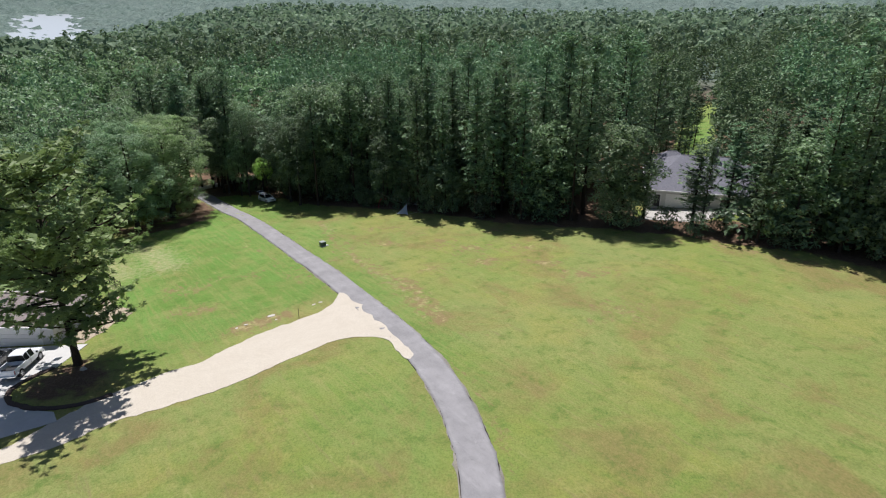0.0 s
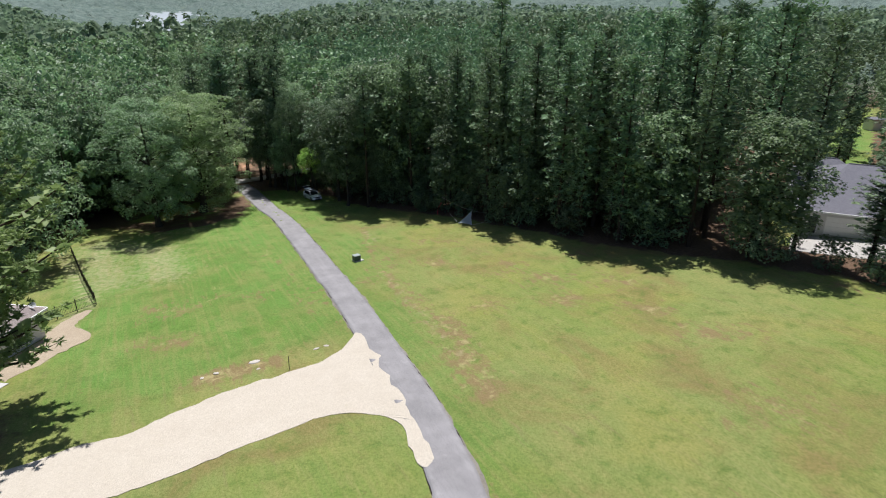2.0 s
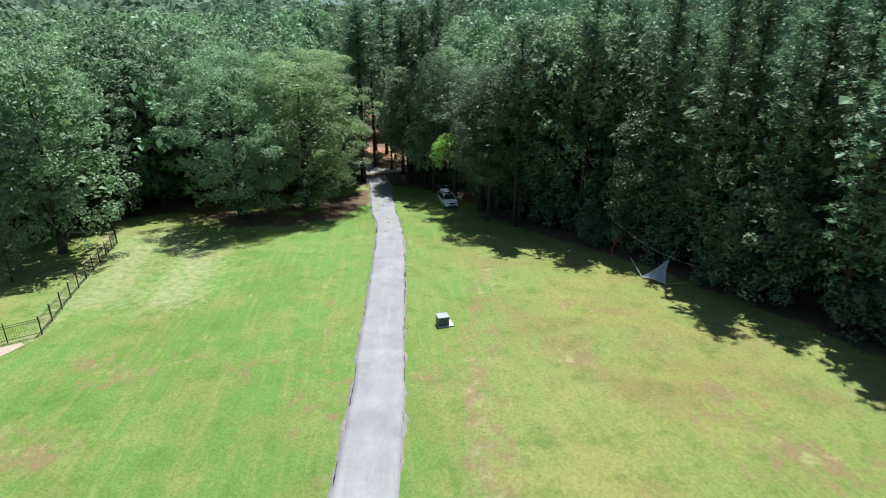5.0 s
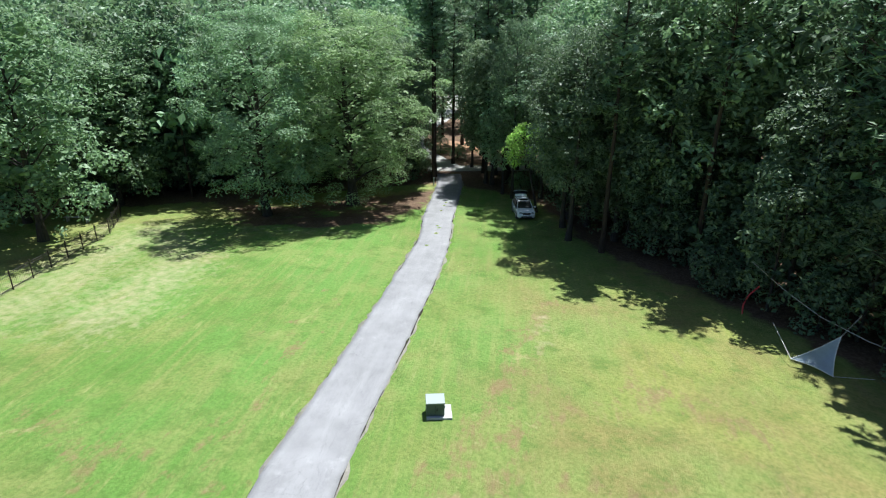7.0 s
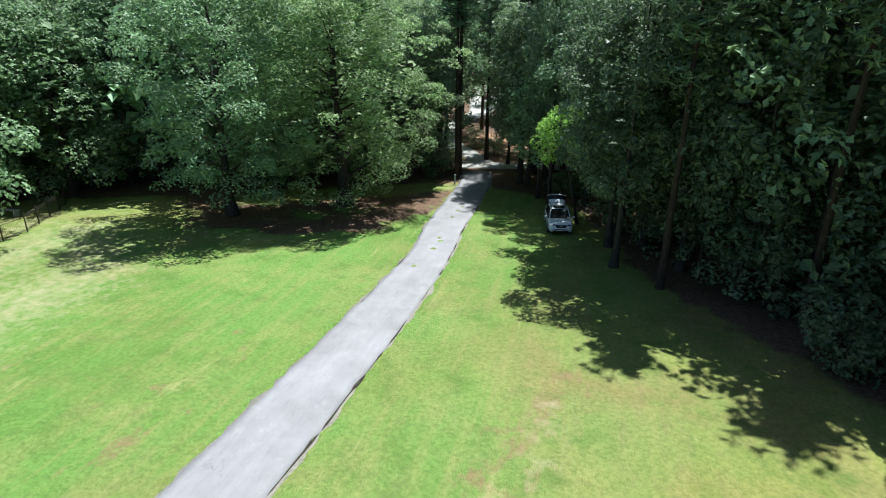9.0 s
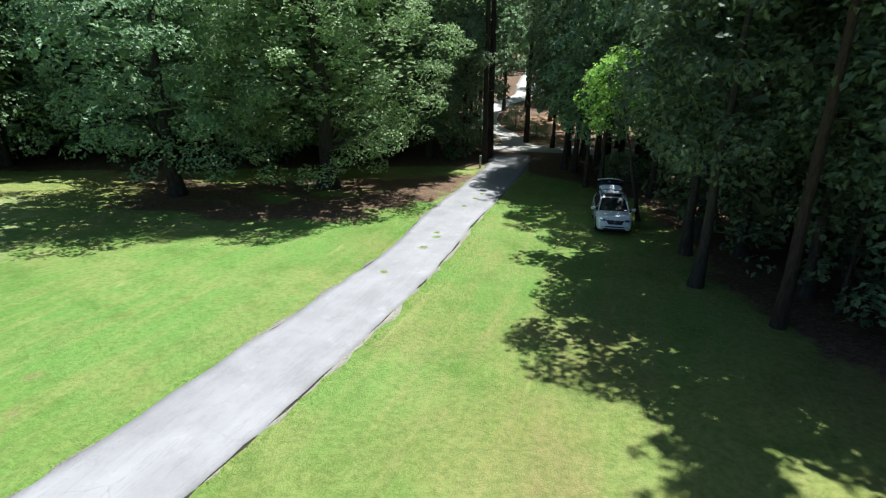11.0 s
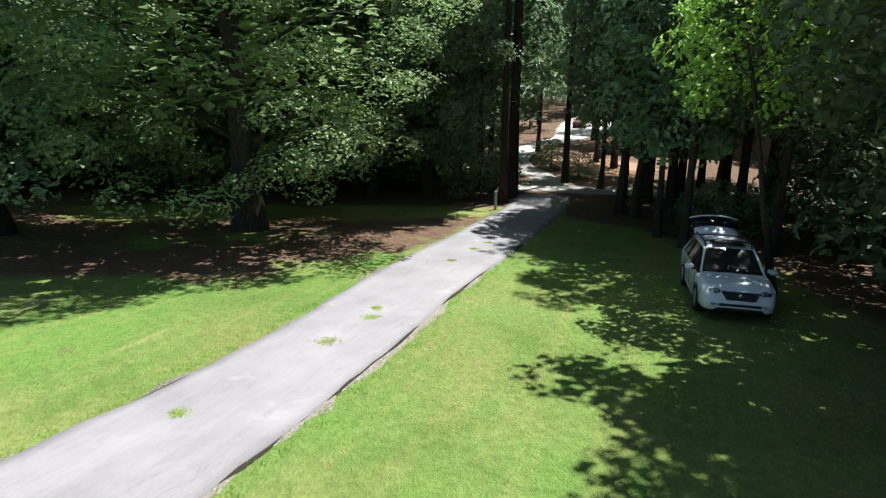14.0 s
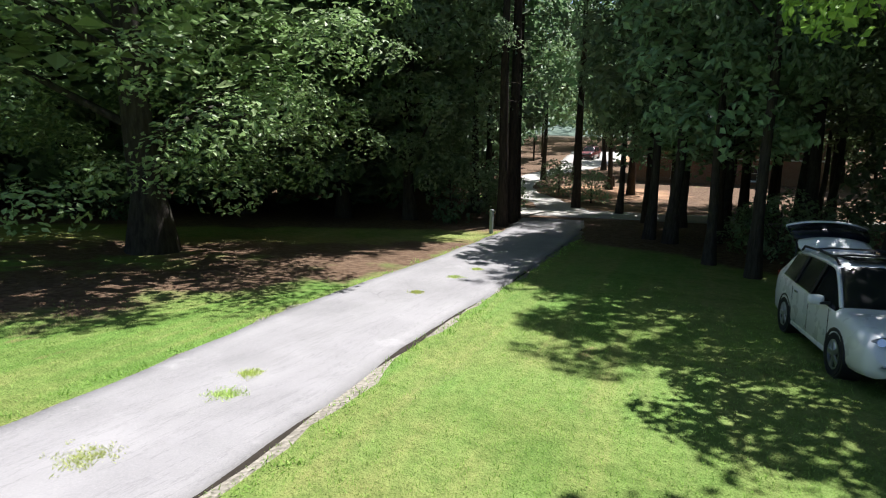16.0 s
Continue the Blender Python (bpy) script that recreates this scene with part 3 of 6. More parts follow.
# ---- trees ----
def cards(P, N, size, aspect, r, fold=0.18, along=None):
    """Small folded diamonds, one a leaf spray, at P facing N. Four corners, one face each."""
    n = len(P)
    N = N / (np.linalg.norm(N, axis=1)[:, None] + 1e-9)
    a = r.normal(size=(n, 3)) if along is None else along
    a = a - N * np.sum(a * N, 1)[:, None]
    a /= np.linalg.norm(a, axis=1)[:, None] + 1e-9
    b = np.cross(N, a)
    s = np.broadcast_to(size, n)[:, None]
    w = s * aspect * 0.5
    V = np.stack([P + a * s * 0.5, P + b * w + N * s * fold, P - a * s * 0.5, P - b * w + N * s * fold * 0.6], 1)
    return V.reshape(-1, 3)


def card_mesh(name, V, mat, tone=None):
    f = np.arange(len(V), dtype=np.int32)
    return mesh_from(name, V, f, 4, mat, dict(tone=np.full(len(V), 0.5) if tone is None else tone))


def tube(path, radii, sides=7):
    """Rings along a line: vertices and quads."""
    path, radii = np.asarray(path, float), np.asarray(radii, float)
    t = np.gradient(path, axis=0)
    t /= np.linalg.norm(t, axis=1)[:, None] + 1e-9
    ref = np.where(np.abs(t[:, 2:3]) > 0.9, [[1.0, 0, 0]], [[0, 0, 1.0]])
    a = np.cross(t, ref)
    a /= np.linalg.norm(a, axis=1)[:, None] + 1e-9
    b = np.cross(t, a)
    ang = np.arange(sides) * 2 * math.pi / sides
    V = path[:, None, :] + radii[:, None, None] * (a[:, None, :] * np.cos(ang)[None, :, None] + b[:, None, :] * np.sin(ang)[None, :, None])
    i = np.arange(len(path) - 1)[:, None] * sides
    j = np.arange(sides)[None, :]
    k = (j + 1) % sides
    F = np.stack([i + j, i + k, i + sides + k, i + sides + j], -1).reshape(-1, 4)
    return V.reshape(-1, 3), F


def join_tubes(tubes):
    V, F, n = [], [], 0
    for v, f in tubes:
        V.append(v)
        F.append(f + n)
        n += len(v)
    return np.concatenate(V), np.concatenate(F)


def trunk_line(H, r, bend=0.02, flare=1.5, rad=0.2, n=10, top=0.97):
    z = np.linspace(0, H * top, n)
    off = np.cumsum(r.normal(0, bend, (n, 2)), axis=0) * (H / n)
    off -= off[0]
    p = np.column_stack([off, z])
    p[0, 2] = -0.3
    q = np.linspace(0, 1, n)
    return p, rad * (1 - 0.9 * q) * (1 + (flare - 1) * np.exp(-z / 0.5)) + 0.02


def make_hardwood(H, R, base, clusters, leaves, leaf, seed, mat=None, rad=0.24, limbs=16, aspect=0.62, core=0, core_size=0.15):
    """Broad-leaved tree: limbs reach into round clumps of leaves on a lumpy crown; base is the share of bare stem."""
    r = np.random.default_rng(seed)
    p, pr = trunk_line(H, r, 0.03, 1.7, rad, 11, 0.9)
    zb, hc = H * base, H * (1 - base)
    ph = r.uniform(0, 6.28, 4)

    def spread(q, az):
        """How far the crown reaches at a share q of its height, towards az."""
        prof = np.where(q < 0.42, 0.58 + 0.42 * np.sin(np.clip(q / 0.42, 0, 1) * 1.571), np.sqrt(np.clip(1 - ((q - 0.42) / 0.62) ** 2, 0.02, 1)))
        return R * prof * (1 + 0.16 * np.sin(3 * az + 4 * q + ph[0]) + 0.13 * np.sin(5 * az - 8 * q + ph[1]) + 0.08 * np.sin(9 * az + 13 * q + ph[2]))

    i = np.arange(clusters)
    q = np.clip(((i + 0.5) / clusters) ** 0.85 * 0.97 + r.normal(0, 0.025, clusters), 0.01, 0.985)
    az = i * 2.39996 + r.normal(0, 0.35, clusters)
    s = np.where(r.random(clusters) < 0.74, r.uniform(0.78, 1.0, clusters), r.uniform(0.35, 0.75, clusters))
    reach = spread(q, az) * s
    C = np.column_stack([np.cos(az) * reach, np.sin(az) * reach, zb + q * hc])
    C[:, 2] -= 0.05 * hc * np.where(q < 0.35, s * r.uniform(0, 1.5, clusters), 0)       # low boughs droop
    rc = R * 2.05 / math.sqrt(clusters) * r.uniform(0.65, 1.3, clusters)
    per = r.multinomial(leaves, rc ** 2 / np.sum(rc ** 2))
    idx = np.repeat(np.arange(clusters), per)
    n = len(idx)
    out = np.column_stack([np.cos(az), np.sin(az), np.clip(q - 0.35, -0.2, 1) * 1.4])
    e = r.normal(size=(n, 3)) + out[idx] * 0.5 + [0, 0, 0.5]
    e /= np.linalg.norm(e, axis=1)[:, None]
    rr = np.where(r.random(n) < 0.78, r.uniform(0.78, 1.08, n), r.uniform(0.3, 1.32, n))
    P = C[idx] + e * (rc[idx] * rr)[:, None] * np.array([1.08, 1.08, 0.8])
    N = e * 0.75 + np.array([0, 0, 0.45]) + r.normal(0, 0.4, (n, 3))
    V = cards(P, N, leaf * r.uniform(0.65, 1.35, n), aspect, r)
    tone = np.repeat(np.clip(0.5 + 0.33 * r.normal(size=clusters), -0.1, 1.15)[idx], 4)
    if core:                                     # large cards added inside the crown to block sun, shade put in their tone
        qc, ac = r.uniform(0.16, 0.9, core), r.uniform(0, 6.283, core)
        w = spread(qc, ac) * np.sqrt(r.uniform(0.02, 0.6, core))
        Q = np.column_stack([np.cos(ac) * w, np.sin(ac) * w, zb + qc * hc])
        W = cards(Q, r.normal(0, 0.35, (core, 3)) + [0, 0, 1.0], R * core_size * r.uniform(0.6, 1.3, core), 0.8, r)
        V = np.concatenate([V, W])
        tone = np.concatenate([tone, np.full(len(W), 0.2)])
    tubes = [tube(p, pr, 9)]
    order = [c for c in np.argsort(-rc) if C[c, 2] > H * (base + 0.1)][:limbs]
    for c in order:
        z0 = np.clip(C[c, 2] - r.uniform(0.25, 0.5) * np.hypot(C[c, 0], C[c, 1]) - 0.6, H * base * 0.75, H * 0.8)
        s = np.interp(z0, p[:, 2], p[:, 0]), np.interp(z0, p[:, 2], p[:, 1])
        a = np.array([*s, z0])
        m = (a + C[c]) / 2 + [0, 0, 0.12 * np.linalg.norm(C[c] - a)] + r.normal(0, 0.15, 3)
        w = np.interp(z0, p[:, 2], pr) * 0.42
        tubes.append(tube([a, (a + m) / 2 + r.normal(0, 0.08, 3), m, C[c]], [w, w * 0.75, w * 0.5, 0.015], 5))
    TV, TF = join_tubes(tubes)
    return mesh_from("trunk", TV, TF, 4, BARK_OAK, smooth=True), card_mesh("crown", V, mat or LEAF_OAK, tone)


def make_pine(H, R, base, seed, whorl=0.85, tuft_n=11, needle=0.55, rad=0.22, step=0.62, aspect=0.2, low_stubs=8, leaf=None):
    """Loblolly-like pine: straight bare stem, whorled boughs that carry tufts of needles."""
    r = np.random.default_rng(seed)
    p, pr = trunk_line(H, r, 0.012, 1.35, rad, 12, 0.985)
    at = lambda z: np.array([np.interp(z, p[:, 2], p[:, 0]), np.interp(z, p[:, 2], p[:, 1]), z])
    tubes, tips, dirs, tone, pads = [tube(p, pr, 8)], [], [], [], []
    z = H * base
    while z < H - 0.4:
        q = (z - H * base) / (H * (1 - base))
        for _ in range(r.integers(2, 5)):
            L = R * (0.55 + 0.6 * q if q < 0.35 else 0.9 * (1 - (q - 0.35) / 0.72) ** 0.36) * r.uniform(0.55, 1.2)
            az = r.uniform(0, 2 * math.pi)
            lift = r.uniform(-0.05, 0.3) + 0.7 * q
            dv = np.array([math.cos(az), math.sin(az), lift])
            dv /= np.linalg.norm(dv)
            a = at(z + r.uniform(-0.3, 0.3))
            b = a + dv * L * 0.55 + [0, 0, -0.05 * L]
            c = a + dv * L + [0, 0, 0.06 * L]
            w = 0.025 + 0.018 * L * (1 - 0.5 * q)
            tubes.append(tube([a, b, c], [w, w * 0.65, 0.012], 4))
            n = max(2, int(L * 0.75 / step))
            tn = r.uniform(0.1, 0.9)
            for s in np.linspace(0.14, 1.0, n):
                base_p = a + (b - a) * min(1, s / 0.55) if s < 0.55 else b + (c - b) * (s - 0.55) / 0.45
                if s < 0.9:
                    pads.append((*base_p, L, tn))
                for side in (-1, 1) if s < 0.95 else (0,):
                    lat = np.array([-dv[1], dv[0], 0]) * side * (1.05 - s) * L * 0.42 * r.uniform(0.4, 1.2)
                    tips.append(base_p + lat + r.normal(0, 0.12, 3))
                    dirs.append(dv * 0.7 + lat * 0.5 + [0, 0, 0.35])
                    tone.append(tn)
        z += whorl * r.uniform(0.75, 1.25)
    for s in np.linspace(0.2, base, low_stubs):
        az = r.uniform(0, 6.28)
        a = at(H * s)
        L = r.uniform(0.4, 1.6)
        tubes.append(tube([a, a + np.array([math.cos(az), math.sin(az), -0.1]) * L], [0.03, 0.008], 3))
    for _ in range(14):
        tips.append(at(H) + r.normal(0, 0.45, 3) + [0, 0, -0.35])
        dirs.append(np.array([0, 0, 1.0]))
        tone.append(0.6)
    tips, dirs = np.array(tips), np.array(dirs)
    n = len(tips)
    T, D = np.repeat(tips, tuft_n, 0), np.repeat(dirs, tuft_n, 0)
    e = r.normal(size=(n * tuft_n, 3)) + D * 0.9
    e /= np.linalg.norm(e, axis=1)[:, None]
    ln = needle * r.uniform(0.7, 1.25, n * tuft_n)
    N = np.cross(e, r.normal(size=e.shape)) + [0, 0, 0.8]
    V = cards(T + e * (ln * 0.5)[:, None], N, ln, aspect, r, 0.06, e)
    # larger cards added under each bough's tufts, the shade there put into their tone
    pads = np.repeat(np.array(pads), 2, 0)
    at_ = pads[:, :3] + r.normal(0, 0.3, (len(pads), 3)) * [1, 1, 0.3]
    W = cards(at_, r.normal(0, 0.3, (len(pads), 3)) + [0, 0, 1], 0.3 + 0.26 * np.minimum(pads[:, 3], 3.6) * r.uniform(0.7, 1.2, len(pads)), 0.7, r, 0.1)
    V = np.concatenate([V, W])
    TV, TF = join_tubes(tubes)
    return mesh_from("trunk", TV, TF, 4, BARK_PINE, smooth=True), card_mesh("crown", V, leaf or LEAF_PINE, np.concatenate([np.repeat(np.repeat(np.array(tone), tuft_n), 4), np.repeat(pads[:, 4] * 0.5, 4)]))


def plant(kind, meshes, x, y, turn, scale, label, category="tree", group="", lean=0.0):
    """One tree or shrub as a thing with its parts."""
    top = new(kind)
    top.empty_display_size = 0.5
    for me in meshes:
        part_ob = new("crown" if me.name.startswith("crown") else "trunk" if me.name.startswith("trunk") else "foliage", me)
        part_ob.parent = top
    sx, sz = scale if isinstance(scale, tuple) else (scale, scale)
    top.matrix_world = Matrix.LocRotScale((x, y, gz(x, y)), Euler((lean, lean * 0.5, turn)), (sx, sx, sz))
    tagged(top, label, category, group, "thing")
    return top


OAK_NEAR = [make_hardwood(19, 6.2, 0.1, 150, 8000, 0.36, 11 + i, rad=0.3, limbs=22, core=1000) for i in range(3)]
OAK_FINE = make_hardwood(19, 5.5, 0.12, 220, 26000, 0.2, 14, rad=0.3, limbs=26, core=800, core_size=0.1)
OAK_LIGHT = make_hardwood(19, 5.6, 0.12, 270, 50000, 0.143, 17, LEAF_LIGHT, 0.36, 28, 0.55, 2700, 0.075)
OAK_MID = [make_hardwood(20, 5.0, 0.05, 85, 2900, 0.56, 31 + i, limbs=14, core=300, core_size=0.22) for i in range(4)]
PINE_NEAR = [make_pine(25, 3.6, b, 51 + i, 0.72, 10, 0.52, 0.25, 0.52, 0.23) for i, b in enumerate((0.12, 0.2, 0.3))]
PINE_MID = [make_pine(25, 3.3, b, 61 + i, 1.05, 8, 0.75, 0.22, 0.85, 0.26) for i, b in enumerate((0.26, 0.36, 0.18))]
PINE_LONE = make_pine(21.3, 11.0, 0.19, 91, 0.72, 26, 0.46, 0.32, 0.58, 0.2, leaf=LEAF_PINE_LIGHT)
PINE_HIGH = [make_pine(25, 3.6, b, 95 + i, 0.75, 12, 0.52, 0.24, 0.52, 0.2, 14) for i, b in enumerate((0.52, 0.6))]
LIME = make_hardwood(8.9, 1.7, 0.62, 36, 3000, 0.19, 99, LEAF_LIME, 0.09, 14)
OAK_SHADE = make_hardwood(18, 4.1, 0.3, 120, 10000, 0.25, 117, LEAF_SHADE_TINT, rad=0.22, limbs=16, core=240)
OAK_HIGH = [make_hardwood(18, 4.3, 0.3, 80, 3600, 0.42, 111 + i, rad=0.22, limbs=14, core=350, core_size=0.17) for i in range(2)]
OAK_DARK = make_hardwood(18, 4.3, 0.3, 80, 4200, 0.38, 113, LEAF_SHADE_TINT, rad=0.22, limbs=14, core=160, core_size=0.17)
SHRUB = [make_hardwood(3.4, 1.6, 0.05, 30, 800, 0.3, 71 + i, LEAF_SHADE_TINT, rad=0.05, limbs=6, core=60, core_size=0.25) for i in range(3)]
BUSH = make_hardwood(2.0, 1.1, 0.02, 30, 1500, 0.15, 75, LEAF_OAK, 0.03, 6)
SAPLING = [make_hardwood(8.5, 2.2, 0.12, 45, 1500, 0.32, 81 + i, LEAF_SHADE_TINT, rad=0.08, limbs=12, core=100, core_size=0.22) for i in range(3)]

pr_ = random.Random(4)
L_PINE = "tall loblolly pine with dark green needles at the wood's edge"
L_OAK = "broad leafy hardwood tree with dense green crown"
L_SHRUB = "leafy green shrub growing under the woodland edge"
L_SAP = "slender young hardwood with leaves low down"
planted = []
LANES = np.concatenate([DRIVE_MID, NORTH_MID, CROSS_MID])


def free(x, y, d):
    if np.min(np.hypot(LANES[:, 0] - x, LANES[:, 1] - y)) < 2.6 or any((x - a) ** 2 + (y - b) ** 2 < d * d for a, b in planted):
        return False
    planted.append((x, y))
    return True


def set_tree(what, x, y, scale=1.0, d=0.0, label=None):
    if d and not free(x, y, d):
        return
    if not d:
        planted.append((x, y))
    t = pr_.uniform(0, 6.28)
    s = scale * pr_.uniform(0.9, 1.1)
    sz = s * pr_.uniform(0.92, 1.08)
    if what == "oak_near":
        plant("hardwood_tree", pr_.choice(OAK_NEAR), x, y, t, (s, sz), label or L_OAK, "tree", "hardwoods at the wood's edge")
    elif what == "oak_mid":
        plant("hardwood_tree", pr_.choice(OAK_MID), x, y, t, (s, sz), label or L_OAK, "tree", "hardwoods at the wood's edge")
    elif what == "pine_near":
        plant("pine_tree", pr_.choice(PINE_NEAR), x, y, t, (s, sz), label or L_PINE, "tree", "pines at the wood's edge")
    elif what == "pine_mid":
        plant("pine_tree", pr_.choice(PINE_MID), x, y, t, (s, sz), label or L_PINE, "tree", "pines at the wood's edge")
    elif what == "oak_high":
        plant("hardwood_tree", pr_.choice(OAK_HIGH), x, y, t, (s, sz), label or "hardwood with a bare lower trunk and leafy crown", "tree", "hardwoods by the lane")
    elif what == "oak_dark":
        plant("hardwood_tree", OAK_DARK, x, y, t, (s, sz), label or "hardwood with a bare lower trunk and dark leafy crown", "tree", "hardwoods at the wood's edge")
    elif what == "pine_high":
        plant("pine_tree", pr_.choice(PINE_HIGH), x, y, t, (s, sz), label or "tall pine with a long bare trunk beside the drive", "tree", "pines by the lane")
    elif what == "shrub":
        plant("shrub", pr_.choice(SHRUB), x, y, t, (s, sz), label or L_SHRUB, "shrub", "undergrowth")
    elif what == "sapling":
        plant("young_tree", pr_.choice(SAPLING), x, y, t, (s, sz), label or L_SAP, "young tree", "undergrowth")


def along(line, step, r):
    """Places along a line at about even steps, with the way it runs."""
    for (ax, ay), (bx, by) in zip(line, line[1:]):
        L = math.hypot(bx - ax, by - ay)
        n = max(1, int(L / step))
        for i in range(n):
            s = (i + r.random()) / n
            yield ax + (bx - ax) * s, ay + (by - ay) * s, (bx - ax) / L, (by - ay) / L


# singles that stand out
planted += [(-54.9, 103.8), (-52.4, 112.4), (-26.4, 116.0), (-58.0, 124.6)]
plant("hardwood_tree", OAK_FINE, -54.9, 103.8, 0.6, (1.2, 1.02), L_OAK, "tree", "hardwoods at the wood's edge")
plant("hardwood_tree", OAK_LIGHT, -52.2, 112.4, 2.1, (1.4, 1.02), "broad hardwood tree with lighter yellow-green leaves by the drive", "tree", "hardwoods at the wood's edge")
plant("hardwood_tree", OAK_SHADE, -28.4, 116.4, 4.0, (0.92, 0.95), L_OAK, "tree", "hardwoods at the wood's edge")
plant("hardwood_tree", OAK_FINE, -58.0, 124.6, 1.0, (0.85, 0.9), L_OAK, "tree", "hardwoods at the wood's edge")
set_tree("pine_high", -24.6, 115.2, 0.95)
planted.append((-29.6, 118.7))
plant("hardwood_tree", OAK_SHADE, -31.0, 119.8, 2.0, (0.95, 0.86), L_OAK, "tree", "hardwoods by the lane")
for x, y, s, h in ((-32.3, 122.9, 1.2, 0.95), (-29.4, 121.6, 1.05, 0.95), (-25.4, 119.0, 1.0, 1.0), (-34.8, 128.4, 0.9, 0.9), (-39.0, 128.2, 0.8, 0.88)):
    planted.append((x, y))
    plant("hardwood_tree", OAK_SHADE, x, y, x, (s, h), L_OAK, "tree", "hardwoods by the lane")
planted += [(-39.4, 125.2), (-50.5, 135.3), (-54.2, 139.4), (-47.4, 134.0)]
plant("hardwood_tree", OAK_SHADE, -41.4, 126.3, 0.5, (0.68, 1.02), L_OAK, "tree", "hardwoods by the lane")
for x, y in ((-50.5, 135.3), (-54.2, 139.4), (-47.4, 134.0)):
    plant("hardwood_tree", OAK_HIGH[1], x, y, x, (0.8, 0.58), "small leafy hardwood under tall pines by the lane", "tree", "hardwoods by the lane")
set_tree("oak_high", -43.4, 127.2, 0.72)
for x, y, s, h in ((-48.4, 130.4, 0.8, 0.9), (-55.6, 136.6, 0.7, 0.9)):
    planted.append((x, y))
    plant("hardwood_tree", OAK_SHADE, x, y, y, (s, h), L_OAK, "tree", "hardwoods by the lane")
set_tree("oak_near", 27.8, 91.2, 0.84, label="round dense hardwood beside the neighbouring house")
for x, y in ((44.5, 121), (48.5, 124.5), (52, 130), (47, 131), (56, 138), (62, 150)):
    set_tree("pine_near", x, y, 0.62)
for x, y, h in ((38.6, 89.6, 0.5), (43.2, 88.6, 0.62), (45.6, 85.6, 0.56), (47.6, 88.4, 0.7), (50.0, 84.0, 0.66), (52.5, 88.0, 0.72), (54.5, 84.0, 0.75), (57.5, 86.0, 0.8)):
    planted.append((x, y))
    plant("pine_tree", PINE_NEAR[0], x, y, x, (1.0, h), "bushy pine standing before the neighbouring house", "tree", "pines at the wood's edge")
for x, y in ((-29.6, 126.0), (-26.0, 124.2), (-22.0, 121.8), (-18.5, 119.0)):
    planted.append((x, y))
    plant("hardwood_tree", OAK_HIGH[0], x, y, y, (1.15, 1.22), "tall hardwood with a bare lower trunk in the wood", "tree", "hardwoods by the lane")
for x, y in ((-106, 201), (-99, 204), (-91, 200), (-84, 193), (-113, 196), (-60, 170), (-66, 176)):
    set_tree("oak_mid", x, y, 1.1)
set_tree("oak_near", -69, 87, 1.0)
set_tree("oak_near", -61.3, 86, 1.0)
set_tree("sapling", -56.8, 79, 0.8)
planted.append((-37.4, 53.7))
plant("pine_tree", PINE_LONE, -37.4, 53.7, 0.4, (1.1, 1.0), "lone spreading pine in a mulched bed by the drive", "tree")
planted += [(-37.1, 122.7), (-35.6, 122.5), (-35.2, 125.0), (-36.5, 127.0), (-34.0, 127.2)]
plant("young_tree", LIME, -35.9, 122.9, -0.93, (1.0, 1.0), "leaning young tree with bright yellow-green leaves in the sun", "young tree", lean=0.24)
for x, y in ((-54.2, 127.3), (-55.3, 128.7), (-56.7, 130.1), (-58.9, 136.5), (-52.3, 135.0), (-51.6, 136.3), (-50.9, 138.6), (-50.0, 139.4), (-49.4, 141), (-46.5, 132), (-63, 146), (-73, 150), (-76, 163)):
    set_tree("pine_high", x, y, 1.0)
for x, y in ((-59.5, 129.5), (-62.5, 132.5), (-47.2, 130.2), (-44, 134), (-46.5, 138), (-66.5, 147.5), (-80, 161), (-88, 173), (-49, 146), (-66, 136.5), (-75, 148)):
    set_tree("oak_high", x, y, 0.95)
for x, y in ((-52.4, 141.8), (-49, 144.8), (-54.5, 148.2), (-46.6, 141), (-45, 145.5), (-59.5, 143.6)):
    set_tree("oak_high", x, y, 0.72)
for x, y, s in ((-43.1, 130.4, 1.0), (-41.6, 131.6, 0.9), (-44.6, 131.2, 0.7), (-60.6, 139.5, 0.9), (-65.2, 140.9, 1.1), (-58.4, 130.4, 1.1), (-60.4, 131.0, 1.2)):
    planted.append((x, y))
    plant("bush", BUSH, x, y, x, s, "low leafy bush catching flecks of sun by the lane", "bush", "undergrowth")
